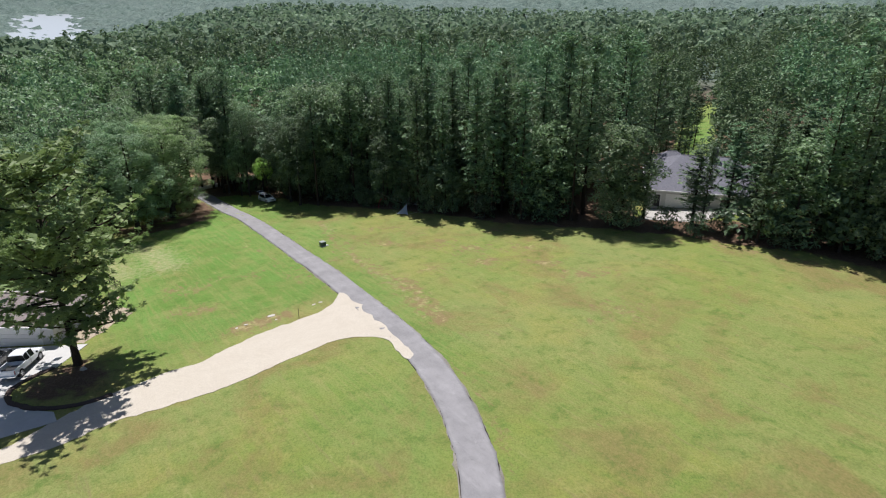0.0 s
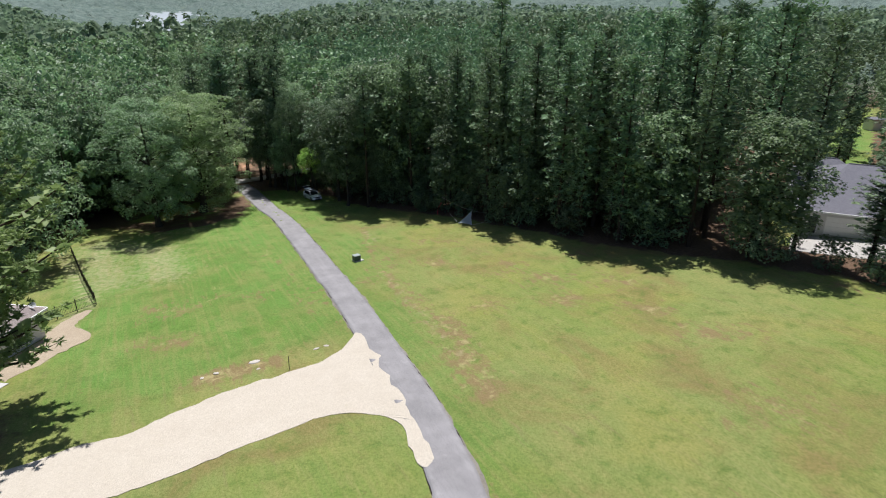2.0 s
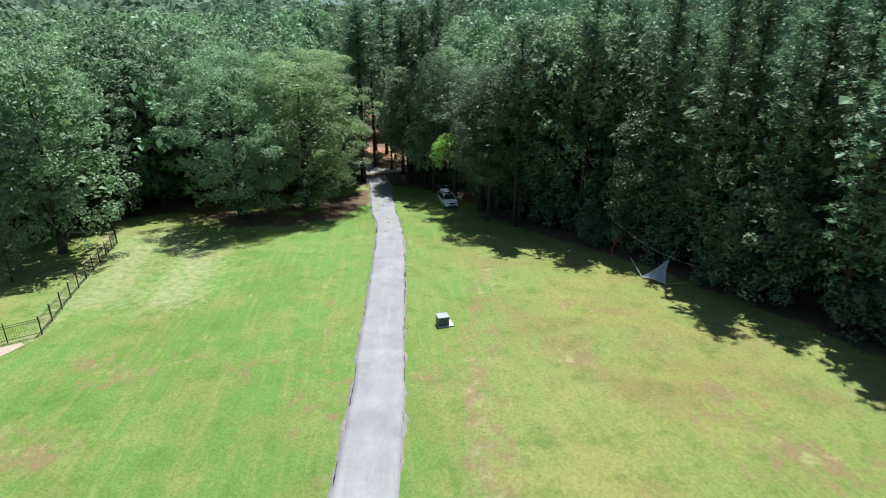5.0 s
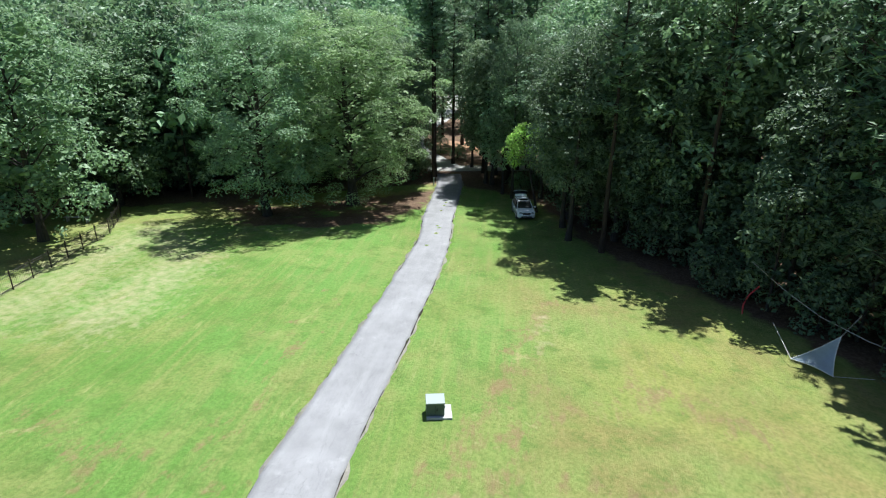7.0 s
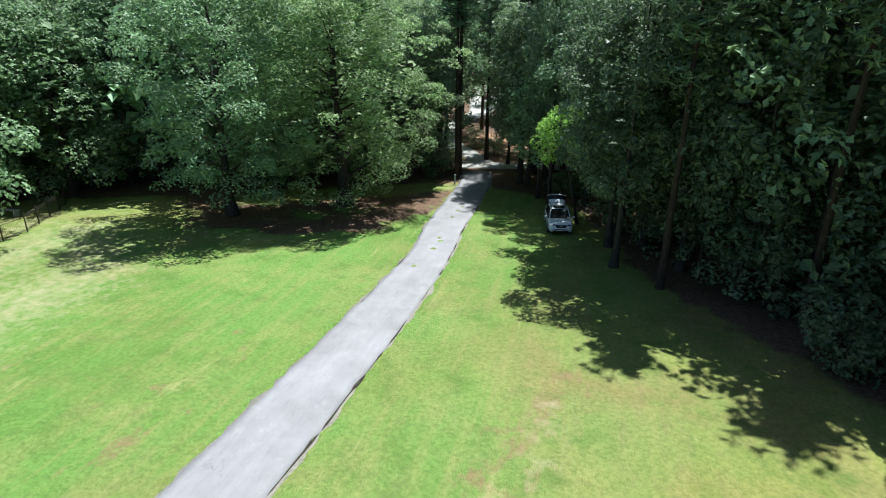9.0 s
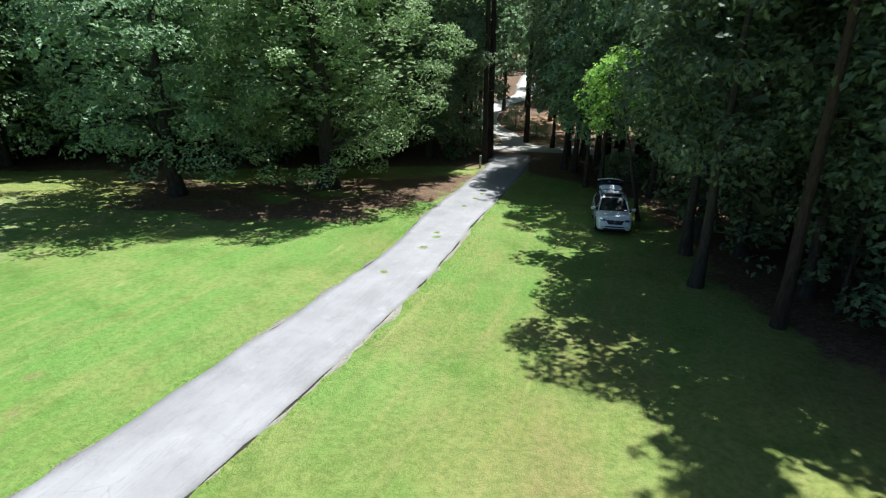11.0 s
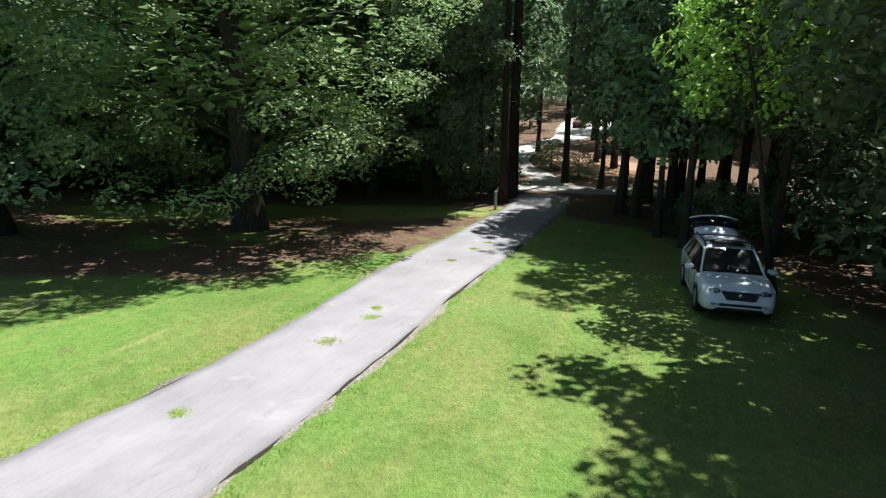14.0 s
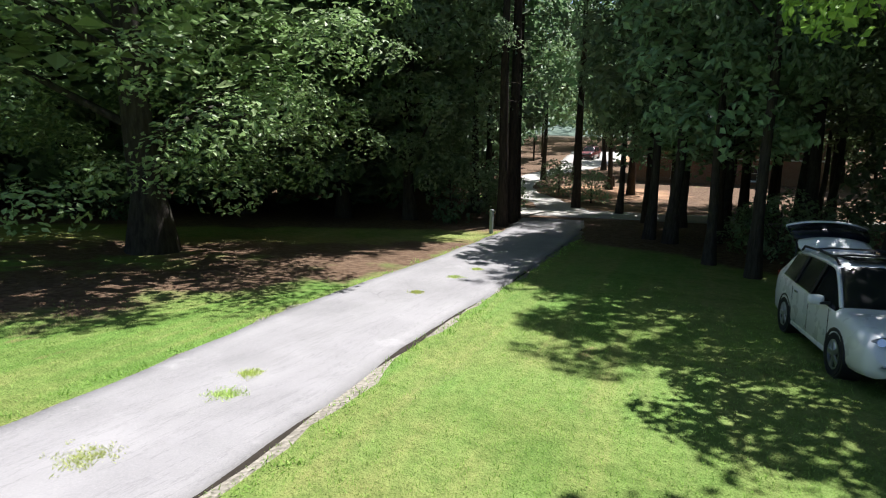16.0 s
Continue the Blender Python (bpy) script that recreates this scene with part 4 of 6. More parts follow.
# the front of the east wood
for x, y, ux, uy in along(WOOD_EDGE_EAST[:13], 3.2, pr_):
    nx, ny = -uy, ux
    close = x < 8
    if 29 < x < 46:
        for _ in range(1):
            q = pr_.uniform(0, 4)
            set_tree("shrub", x + nx * q, y + ny * q, 1.0, 1.2)
        if x > 36:
            for _ in range(2):
                q = pr_.uniform(0, 6)
                set_tree("pine_near", x + nx * q, y + ny * q, pr_.uniform(0.55, 0.82), 1.6)
        if x > 40 and pr_.random() < 0.3:
            q = pr_.uniform(0, 5)
            set_tree("sapling", x + nx * q, y + ny * q, 0.7, 1.5)
        continue
    for row in range(3):
        off = row * 4.2 + pr_.uniform(1.2, 3.6)
        qx, qy = x + nx * off + pr_.uniform(-1.2, 1.2), y + ny * off + pr_.uniform(-1.2, 1.2)
        if not wooded(qx, qy):
            continue
        if x < -13:
            set_tree("oak_dark" if pr_.random() < 0.45 else "pine_high", qx, qy, (0.7 if x < -29 else 0.9) * (0.95, 1.0, 1.05)[row], 2.6)
            continue
        kind = ("pine_near" if close and row < 2 else "pine_mid") if pr_.random() < 0.76 else ("oak_dark" if x < 12 else "oak_mid")
        small = 0.68 if x < -29 and row < 2 else 1.0
        set_tree(kind, qx, qy, small * (0.95, 1.02, 1.1)[row] if kind.startswith("pine") else small * (0.78, 0.88, 0.92)[row], 2.3)
    for what, chance, reach in (("sapling", 0.85, 4.5), ("shrub", 0.9, 5), ("shrub", 0.7, 9), ("sapling", 0.6, 9)):
        if pr_.random() < chance:
            q = pr_.uniform(0.8, reach) + (4.0 if x < -26 else 0.0)
            set_tree(what, x + nx * q, y + ny * q, 1.0, 1.2)
for x, y, ux, uy in along([(-26.5, 118.6), (-20, 114.6), (-9, 109.2), (2, 102.8)], 1.3, pr_):
    q = pr_.uniform(-0.4, 3.0)
    set_tree(pr_.choice(["shrub", "sapling", "sapling"]), x - uy * q, y + ux * q, pr_.uniform(0.7, 1.15), 1.0)
# the front of the west wood
for x, y, ux, uy in along(WOOD_EDGE_WEST[2:], 4.2, pr_):
    nx, ny = -uy, ux
    for row in range(3):
        off = row * 5.0 + pr_.uniform(1.0, 4.0) + (4.0 if y > 96 else 0.0)
        set_tree("oak_near" if row == 0 and y > 84 else "oak_mid", x + nx * off, y + ny * off, 0.95, 3.2)
    if pr_.random() < 0.7:
        set_tree("sapling", x + nx * pr_.uniform(2, 7), y + ny * pr_.uniform(2, 7), 1.0, 1.5)
    if pr_.random() < 0.6:
        set_tree("shrub", x + nx * pr_.uniform(1.5, 6), y + ny * pr_.uniform(1.5, 6), 0.8, 1.0)


# ---- the depth of the wood, joined: nobody could count it ----
def crown_points(n_cards, H, R, base, r, conical):
    """Card places and facings for one tree of the deep wood: lit pads of leaves on an uneven crown."""
    m = max(3, n_cards // 14)
    c = r.normal(size=(m, 3))
    c[:, 2] = np.abs(c[:, 2]) * 1.1 - 0.45
    c /= np.linalg.norm(c, axis=1)[:, None]
    c[0] = (0, 0, 1)
    zc, hz = H * (1 + base) / 2, H * (1 - base) / 2
    w = np.where(c[:, 2] > 0, 1 - conical * c[:, 2], 1) * r.uniform(0.6, 1.1, m)
    C = np.column_stack([c[:, 0] * R * w, c[:, 1] * R * w, zc + c[:, 2] * hz * r.uniform(0.8, 1.05, m)])
    k = r.integers(0, m, n_cards)
    e = r.normal(size=(n_cards, 3))
    e[:, 2] = np.abs(e[:, 2]) - 0.3
    e /= np.linalg.norm(e, axis=1)[:, None]
    rc = R * r.uniform(0.32, 0.5, m)
    P = C[k] + e * rc[k][:, None] * np.array([1.1, 1.1, 0.75 + 0.5 * conical])
    return P, e * 0.9 + [0, 0, 0.3] + r.normal(0, 0.28, (n_cards, 3))


def woodland(name, places, n_cards, card, Hs, R, base, mat, seed, conical, label, aspect=0.6):
    r = np.random.default_rng(seed)
    V, tone = [], []
    for x, y in places:
        H = r.uniform(*Hs)
        q = R * r.uniform(0.75, 1.25)
        P, N = crown_points(n_cards, H, q, base, r, conical)
        P += [x, y, gz(x, y)]
        V.append(cards(P, N, card * r.uniform(0.6, 1.4, n_cards), aspect, r))
        tone.append(np.full(n_cards * 4, np.clip(r.normal(0.45, 0.38), -0.2, 1.3)) + np.repeat(r.normal(0, 0.1, n_cards), 4))
        if n_cards > 60:                         # cards added inside each crown, its inner shade put into their low tone
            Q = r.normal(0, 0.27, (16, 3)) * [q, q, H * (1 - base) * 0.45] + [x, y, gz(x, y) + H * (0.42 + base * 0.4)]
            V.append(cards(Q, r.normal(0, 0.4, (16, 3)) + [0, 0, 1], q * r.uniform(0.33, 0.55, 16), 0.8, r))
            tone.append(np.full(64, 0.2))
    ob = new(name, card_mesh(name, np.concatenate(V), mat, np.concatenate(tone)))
    return tagged(ob, label, "woodland", kind="stuff")


def scatter(r0, r1, a0, a1, step, seed, jitter=0.45):
    """Places in a sector round the field's south end, on a shaken grid."""
    r = np.random.default_rng(seed)
    out = []
    n = int(2 * r1 / step)
    for i in range(n):
        for j in range(n):
            x, y = -r1 + (i + 0.5 + r.uniform(-jitter, jitter)) * step, -r1 + (j + 0.5 + r.uniform(-jitter, jitter)) * step
            d = math.hypot(x, y)
            if r0 <= d < r1 and a0 <= math.degrees(math.atan2(-x, y)) <= a1:
                out.append((x, y))
    a = np.array(out)
    return a[wooded(a[:, 0], a[:, 1])]


# dense crowns close behind the edges, which keep the floor of the wood dark
rc_ = random.Random(31)
shade = [(x - uy * q + rc_.uniform(-1.5, 1.5), y + ux * q) for x, y, ux, uy in along(WOOD_EDGE_EAST[:6], 4.6, rc_) for q in (7, 11, 15, 20, 25, 30, 36, 42) if abs(x - uy * q + 35.7) > 4.5 or q > 13]
shade += [(x - uy * q + rc_.uniform(-1.5, 1.5), y + ux * q) for x, y, ux, uy in along(WOOD_EDGE_WEST[4:], 4.6, rc_) for q in (7, 11, 15, 20, 26, 32)]
shade += [(-44 + rc_.uniform(0, 26), 132 + rc_.uniform(0, 30)) for _ in range(30)]
shade = [p for p in shade if wooded(*p) and not (p[0] < -43 and p[1] > 126 and p[0] > -92) and not (-46 < p[0] < -34 and p[1] < 139)]
woodland("shade_trees", shade, 420, 0.62, (15, 23), 4.4, 0.26, LEAF_SHADE_TINT, 33, 0.2, "close dark crowns behind the wood's edge", 0.65)


# thickets that close the view between the trunks
def thicket(line, depth0, depth1, step, seed):
    r = random.Random(seed)
    out = []
    for x, y, ux, uy in along(line, step, r):
        for _ in range(int((depth1 - depth0) / step)):
            q = r.uniform(depth0, depth1)
            out.append((x - uy * q, y + ux * q))
    return [p for p in out if wooded(*p)]


under = thicket(WOOD_EDGE_EAST[1:7], 4, 34, 2.8, 3) + thicket(WOOD_EDGE_EAST[10:13], 4, 34, 2.8, 5) + thicket(WOOD_EDGE_WEST[3:], 5.5, 36, 2.7, 4)
under += thicket(WOOD_EDGE_EAST[9:13], 1.0, 6, 2.0, 8)
under += thicket(WOOD_EDGE_WEST[5:], 3.0, 12, 1.9, 6)
brush = [(x, y) for x, y in ((-43 + 2.3 * i + (j % 2), 127.5 + 2.2 * j) for i in range(9) for j in range(7)) if x > -38.5 - (y - 130) * 0.6 and wooded(x, y)]
under += [p for p in ((-66 - 2.6 * i - (j % 2), 126 + 2.2 * j + 1.6 * i) for i in range(12) for j in range(8)) if wooded(*p)]
under += [p for p in ((-46 + 3.0 * i, 146 + 2.6 * j + i * 1.2) for i in range(14) for j in range(7)) if wooded(*p)]
brush += [(-32.6, 122.8), (-31.2, 121.6), (-30, 123.2), (-33, 124.8), (-28.6, 120.8), (-27, 118.8)]
woodland("brush", brush, 330, 0.27, (3, 8), 2.0, 0.0, LEAF_SHADE_TINT, 26, 0.2, "leafy brush in deep shade behind the parked car", 0.6)
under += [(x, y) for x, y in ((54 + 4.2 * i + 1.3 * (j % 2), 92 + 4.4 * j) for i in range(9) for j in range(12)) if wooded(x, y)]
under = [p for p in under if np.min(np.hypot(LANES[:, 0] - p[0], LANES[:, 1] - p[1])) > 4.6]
woodland("undergrowth", under, 72, 0.84, (4, 12), 2.7, 0.0, LEAF_SHADE_TINT, 25, 0.2, "dark tangle of saplings and brush inside the wood", 0.65)


def stems(name, places, seed):
    r = np.random.default_rng(seed)
    tb = []
    for x, y in places:
        z, H, w = gz(x, y), r.uniform(11, 17), r.uniform(0.1, 0.2)
        lean = r.normal(0, 0.25, 2)
        tb.append(tube([(x, y, z - 0.3), (x + lean[0] * 0.4, y + lean[1] * 0.4, z + H * 0.5), (x + lean[0], y + lean[1], z + H)], [w * 1.2, w, w * 0.7], 5))
    V, F = join_tubes(tb)
    return tagged(new(name, mesh_from(name, V, F, 4, BARK_PINE, smooth=True)), "many slender dark trunks deep in the wood", "tree trunks", kind="stuff")


inner = [p for p in scatter(95, 300, -44, 72, 5.6, 7) if all((p[0] - a) ** 2 + (p[1] - b) ** 2 > 9 for a, b in planted[-400:])]
stems("trunks", [p for p in inner if p[0] < -25 and math.hypot(p[0] + 45, p[1] - 125) < 70], 26)
side = np.random.default_rng(8)
mix = [(p, math.degrees(math.atan2(-p[0], p[1])) + side.normal(0, 7)) for p in inner]
def on_margin(p):
    a = np.arange(8) * math.pi / 4
    return not np.all(wooded(p[0] + 11 * np.cos(a), p[1] + 11 * np.sin(a)))


margin = [p for p, a in mix if on_margin(p)]
mix = [(p, a) for p, a in mix if not on_margin(p)]
by_house = [p for p in margin if p[0] > 12]
margin = [p for p in margin if p[0] <= 12]
woodland("pine_margin", [p for p in by_house if not (30 < p[0] < 66 and p[1] < 108)], 280, 0.95, (15, 23), 2.9, 0.08, LEAF_PINE, 28, 0.55, "pines standing round the neighbouring house and lawn", 0.42)
woodland("wood_margin", margin, 240, 1.15, (13, 24), 3.4, 0.04, LEAF_OAK, 27, 0.35, "leafy margin trees closing the edge of the wood", 0.6)
def far_off(p):
    return math.hypot(p[0] + 20, p[1] - 95) > 115


for back, n_, size_ in ((False, 220, 0.87), (True, 84, 1.44)):
    woodland("pine_wood", [p for p, a in mix if a < 24 and far_off(p) == back], n_, size_, (19, 29), 3.5, 0.32, LEAF_PINE, 21, 0.5, "dense pine wood seen from above its crowns", 0.5)
    woodland("hardwood_wood", [p for p, a in mix if a >= 24 and far_off(p) == back], n_, size_, (14, 22), 4.3, 0.3, LEAF_OAK, 22, 0.1, "dense hardwood forest canopy in many greens", 0.7)
woodland("far_wood", scatter(300, 760, -44, 72, 9.4, 9), 13, 4.4, (15, 25), 5.4, 0.35, LEAF_FAR_HAZED, 23, 0.2, "forest canopy rolling away over low hills", 0.8)
woodland("farther_wood", scatter(760, 1200, -46, 74, 13.0, 10), 9, 6.6, (14, 24), 7.5, 0.35, LEAF_FAR_HAZED, 29, 0.2, "forest canopy thinning into hazy distance", 0.8)


def lake_here(x, y):
    r, az = np.hypot(np.asarray(x) + 10, np.asarray(y) - 90), np.arctan2(-np.asarray(x), np.asarray(y))
    return (r > 1640) & (r < 2500) & (np.abs(az - 0.543 - 0.004 * np.sin(r / 130)) < 0.021 + 0.004 * np.sin(r / 90))


# far hills: a bumpy cover of crowns on a fan-shaped grid
hr = np.geomspace(1120, 4000, 110)
ha = np.radians(np.arange(-47, 76, 0.4))
HR, HA = np.meshgrid(hr, ha)
h_rng = np.random.default_rng(24)
HR = HR * (1 + h_rng.uniform(-0.003, 0.003, HR.shape))
HA = HA + h_rng.uniform(-0.0025, 0.0025, HA.shape)
HX, HY = -HR * np.sin(HA), HR * np.cos(HA)
HZ = ground_z(HX, HY) + 14 + h_rng.normal(0, 4.0, HX.shape) * np.clip(HR / 1500, 0.8, 1.6)
HZ = np.where(lake_here(HX, HY), -60, HZ)
m_, n_ = HX.shape
ii = (np.arange(m_ - 1)[:, None] * n_ + np.arange(n_ - 1)[None, :]).ravel()
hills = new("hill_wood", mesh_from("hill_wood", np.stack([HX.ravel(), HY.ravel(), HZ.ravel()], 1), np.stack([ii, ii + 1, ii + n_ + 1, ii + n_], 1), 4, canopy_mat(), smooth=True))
tagged(hills, "distant wooded hills in hazy green", "woodland", kind="stuff")

# ---- things: helpers ----
def part(name, bm, mat, parent, label="", smooth=False):
    me = bpy.data.meshes.new(name)
    bmesh.ops.recalc_face_normals(bm, faces=bm.faces[:])
    bm.to_mesh(me)
    bm.free()
    me.materials.append(mat)
    if smooth:
        me.polygons.foreach_set("use_smooth", np.full(len(me.polygons), True))
    ob = new(name, me)
    ob.parent = parent
    return tagged(ob, label) if label else ob


def share(name, me, parent, m):
    """One more piece on a mesh that is there already."""
    ob = new(name, me)
    ob.parent = parent
    ob.matrix_local = m
    return ob


def thing(name, m, label, category, group=""):
    top = new(name)
    top.matrix_world = m
    return tagged(top, label, category, group, "thing")


def block(size, at=(0, 0, 0), bevel=0.01, bm=None, turn=None):
    """A box of that size about a centre, its edges eased."""
    b = bmesh.new()
    bmesh.ops.create_cube(b, size=1, matrix=Matrix.Diagonal((*size, 1)))
    if bevel:
        bmesh.ops.bevel(b, geom=b.edges[:], offset=bevel, segments=2, profile=0.6, affect="EDGES")
    m = Matrix.Translation(at) @ (turn or Matrix())
    bmesh.ops.transform(b, matrix=m, verts=b.verts[:])
    if bm is None:
        return b
    me = bpy.data.meshes.new("tmp")
    b.to_mesh(me)
    b.free()
    bm.from_mesh(me)
    bpy.data.meshes.remove(me)
    return bm


def lathe(profile, seg=24, axis="Y", at=(0, 0, 0)):
    """A turned shape from (radius, along) pairs."""
    b = bmesh.new()
    rings = []
    for rad, h in profile:
        ring = []
        for i in range(seg):
            a = 2 * math.pi * i / seg
            c = (rad * math.cos(a), h, rad * math.sin(a)) if axis == "Y" else (rad * math.cos(a), rad * math.sin(a), h)
            ring.append(b.verts.new(Vector(c) + Vector(at)))
        rings.append(ring)
    for r0, r1 in zip(rings, rings[1:]):
        for i in range(seg):
            b.faces.new((r0[i], r0[(i + 1) % seg], r1[(i + 1) % seg], r1[i]))
    b.faces.new(rings[0])
    b.faces.new(rings[-1])
    return b


def sheet(corners, thick=0.03, bm=None):
    """A flat panel through corner points, given a thickness downward along its normal."""
    b = bm or bmesh.new()
    c = [Vector(q) for q in corners]
    n = (c[1] - c[0]).cross(c[2] - c[0]).normalized() * thick
    top = [b.verts.new(q) for q in c]
    low = [b.verts.new(q - n) for q in c]
    b.faces.new(top)
    b.faces.new(low[::-1])
    for i in range(len(c)):
        j = (i + 1) % len(c)
        b.faces.new((top[i], low[i], low[j], top[j]))
    return b


def pipe(points, rad, sides=6):
    V, F = tube(points, np.full(len(points), rad) if np.isscalar(rad) else rad, sides)
    b = bmesh.new()
    vs = [b.verts.new(v) for v in V]
    for f in F:
        b.faces.new([vs[i] for i in f])
    b.faces.new(vs[:sides])
    b.faces.new(vs[-sides:])
    return b


def coat_mat(name, color, rough=0.28):
    k = Mat(name)
    v = k.coord()
    c = k.mix(k.math("MULTIPLY", k.noise(1.6, 4, vec=v), 0.2), color, tuple(x * 0.78 for x in color))
    p = k.principled(c, k.ramp(k.noise(3, 3, vec=v), (0.3, rough * 0.8), (0.8, rough * 1.5)), 0, None, 0.5)
    p.node_tree.nodes["Principled BSDF"].inputs["Coat Weight"].default_value = 0.6
    return p


def glass_mat(name, tint):
    k = Mat(name)
    return k.principled(tint, 0.12, 0, None, 0.25)


CAR_WHITE = coat_mat("white_car_paint", (0.86, 0.88, 0.9))
CAR_DARK = coat_mat("dark_car_paint", (0.03, 0.035, 0.045))
CAR_RED = coat_mat("red_car_paint", (0.16, 0.03, 0.03))
TAIL_GLASS = plain("tinted_rear_glass", (0.008, 0.01, 0.018), 0.22, 0, 0.1, 2.0, 0.0, 0.25)
CAR_GLASS = glass_mat("tinted_car_glass", (0.012, 0.014, 0.016))
RUBBER = plain("tyre_rubber", (0.02, 0.02, 0.021), 0.85)
TRIM_BLACK = plain("black_plastic", (0.018, 0.018, 0.02), 0.5)
ALLOY = plain("alloy", (0.55, 0.56, 0.58), 0.3, 0.9, 0.08)
CHROME = plain("chrome", (0.75, 0.76, 0.78), 0.12, 1.0, 0.03)
LAMP_CLEAR = plain("headlight_lens", (0.22, 0.24, 0.28), 0.08, 0.4, 0.2, 9.0, 0.0, 0.9)
LAMP_RED = plain("tail_lamp_lens", (0.35, 0.01, 0.01), 0.12, 0.0, 0.1)
BOOT_SHADE = plain("boot_shade_dark", (0.06, 0.055, 0.05), 0.85)


# ---- vehicles: lofted from stations (x, bottom, shoulder height, half width, top, half top width) ----
def car_ring(s):
    x, zb, zs, ws, zt, wt = s
    up = max(zt - zs, 0.02)
    half = [(ws * 0.8, zb), (ws * 0.93, zb + 0.03), (ws * 0.985, zb + 0.12), (ws, zb + 0.55 * (zs - zb)), (ws * 0.985, zs - 0.12 * (zs - zb)), (ws * 0.955, zs),
            (wt + 0.02, zt - 0.14 * up), (wt * 0.96, zt - 0.05 * up), (wt * 0.86, zt), (wt * 0.5, zt + 0.014)]
    return [Vector((x, y, z)) for y, z in half] + [Vector((x, 0, zt + 0.02))] + [Vector((x, -y, z)) for y, z in half[::-1]]


GLASS_SEG, TOP_SEG = 5, 6                        # ring segments of the side glass, and those of the roof above it


def loft(stations, pick, sub=4):
    """Faces of the lofted shell, rounded along its length, sorted into named meshes by pick(interval, segment)."""
    st = np.array([stations[0], *stations, stations[-1]], float)
    fine = []
    for i in range(1, len(st) - 2):
        p0, p1, p2, p3 = st[i - 1:i + 3]
        for u in np.arange(sub) / sub:
            c = 0.5 * (2 * p1 + (p2 - p0) * u + (2 * p0 - 5 * p1 + 4 * p2 - p3) * u ** 2 + (3 * p1 - p0 - 3 * p2 + p3) * u ** 3)
            c = p1 + (p2 - p1) * u + 0.6 * (c - p1 - (p2 - p1) * u)
            c[0] = p1[0] + (p2[0] - p1[0]) * u
            fine.append(tuple(c))
    fine.append(stations[-1])
    rings = [car_ring(s) for s in fine]
    n = len(rings[0])
    out = {}
    for i, (r0, r1) in enumerate(zip(rings, rings[1:])):
        for s in range(n - 1):
            key = pick(i // sub, min(s, n - 2 - s), s < (n - 1) // 2)
            out.setdefault(key, []).append((r0[s], r0[s + 1], r1[s + 1], r1[s]))
    for ring in (rings[0], rings[-1]):
        for i in range((n - 1) // 2):
            a, b, c, d = ring[i], ring[i + 1], ring[n - 2 - i], ring[n - 1 - i]
            out["body"].append((a, b, c, d) if b is not c else (a, b, d))
    made = {}
    for key, faces in out.items():
        b = bmesh.new()
        for f in faces:
            b.faces.new([b.verts.new(v) for v in f])
        bmesh.ops.remove_doubles(b, verts=b.verts[:], dist=0.0005)
        made[key] = b
    return made


def add_wheels(car, axles, track, rad, width=0.23, arch=0.92):
    for x in axles:
        for side in (1, -1):
            hub = new("wheel")
            hub.parent = car
            hub.matrix_local = pose(x, side * track, rad, 0, 0, 0 if side > 0 else 180)
            w = width / 2
            part("tyre", lathe([(rad * 0.64, -w), (rad * 0.9, -w), (rad, -w * 0.7), (rad, w * 0.7), (rad * 0.92, w), (rad * 0.68, w), (rad * 0.64, w * 0.8), (rad * 0.62, w * 0.1)], 28), RUBBER, hub, smooth=False)
            rim = bmesh.new()
            for i in range(5):
                a = 2 * math.pi * i / 5
                block((rad * 0.62, 0.03, rad * 0.19), (math.cos(a) * rad * 0.33, w * 0.85, math.sin(a) * rad * 0.33), 0.006, rim, Matrix.Rotation(-a, 4, "Y"))
            me = bpy.data.meshes.new("ring")
            lb = lathe([(rad * 0.66, w * 0.2), (rad * 0.66, w * 0.98), (rad * 0.6, w * 0.98), (rad * 0.58, w * 0.3)], 28)
            lb.to_mesh(me)
            lb.free()
            rim.from_mesh(me)
            bpy.data.meshes.remove(me)
            part("rim", rim, ALLOY, hub, "five-spoke alloy rim")
            # black disc on the body side stands in for the wheel well's shade
            part("wheel_well_disc", lathe([(rad * 1.12, -w * 1.6), (rad * 1.12, arch - track), (rad * 1.05, arch - track + 0.006), (rad * 0.9, arch - track - 0.02)], 32, "Y", (0, 0, 0.02)), TRIM_BLACK, hub)


def bowed(rows, across=10, thick=0.02):
    """A panel bowed across: rows of (place of its middle, half width, rise of the middle over the sides along up)."""
    b = bmesh.new()
    grid = []
    for mid, half, up in rows:
        grid.append([b.verts.new(mid + Vector((0, half * u, 0)) - up * (abs(u) ** 2.4)) for u in np.linspace(-1, 1, across + 1)])
    for r0, r1 in zip(grid, grid[1:]):
        for i in range(across):
            b.faces.new((r0[i], r0[i + 1], r1[i + 1], r1[i]))
    bmesh.ops.recalc_face_normals(b, faces=b.faces[:])
    bmesh.ops.solidify(b, geom=b.faces[:], thickness=thick)
    return b


def lens(size, bulge=0.5):
    """A lamp glass: a flattened, pointed dome."""
    b = bmesh.new()
    bmesh.ops.create_uvsphere(b, u_segments=16, v_segments=8, radius=0.5)
    for v in b.verts:
        q = v.co.copy()
        v.co = Vector((q.x * size[0] * bulge * 2, q.y * size[1], q.z * size[2] * (1 - 0.75 * (q.y + 0.5) * 0.9)))
    return b


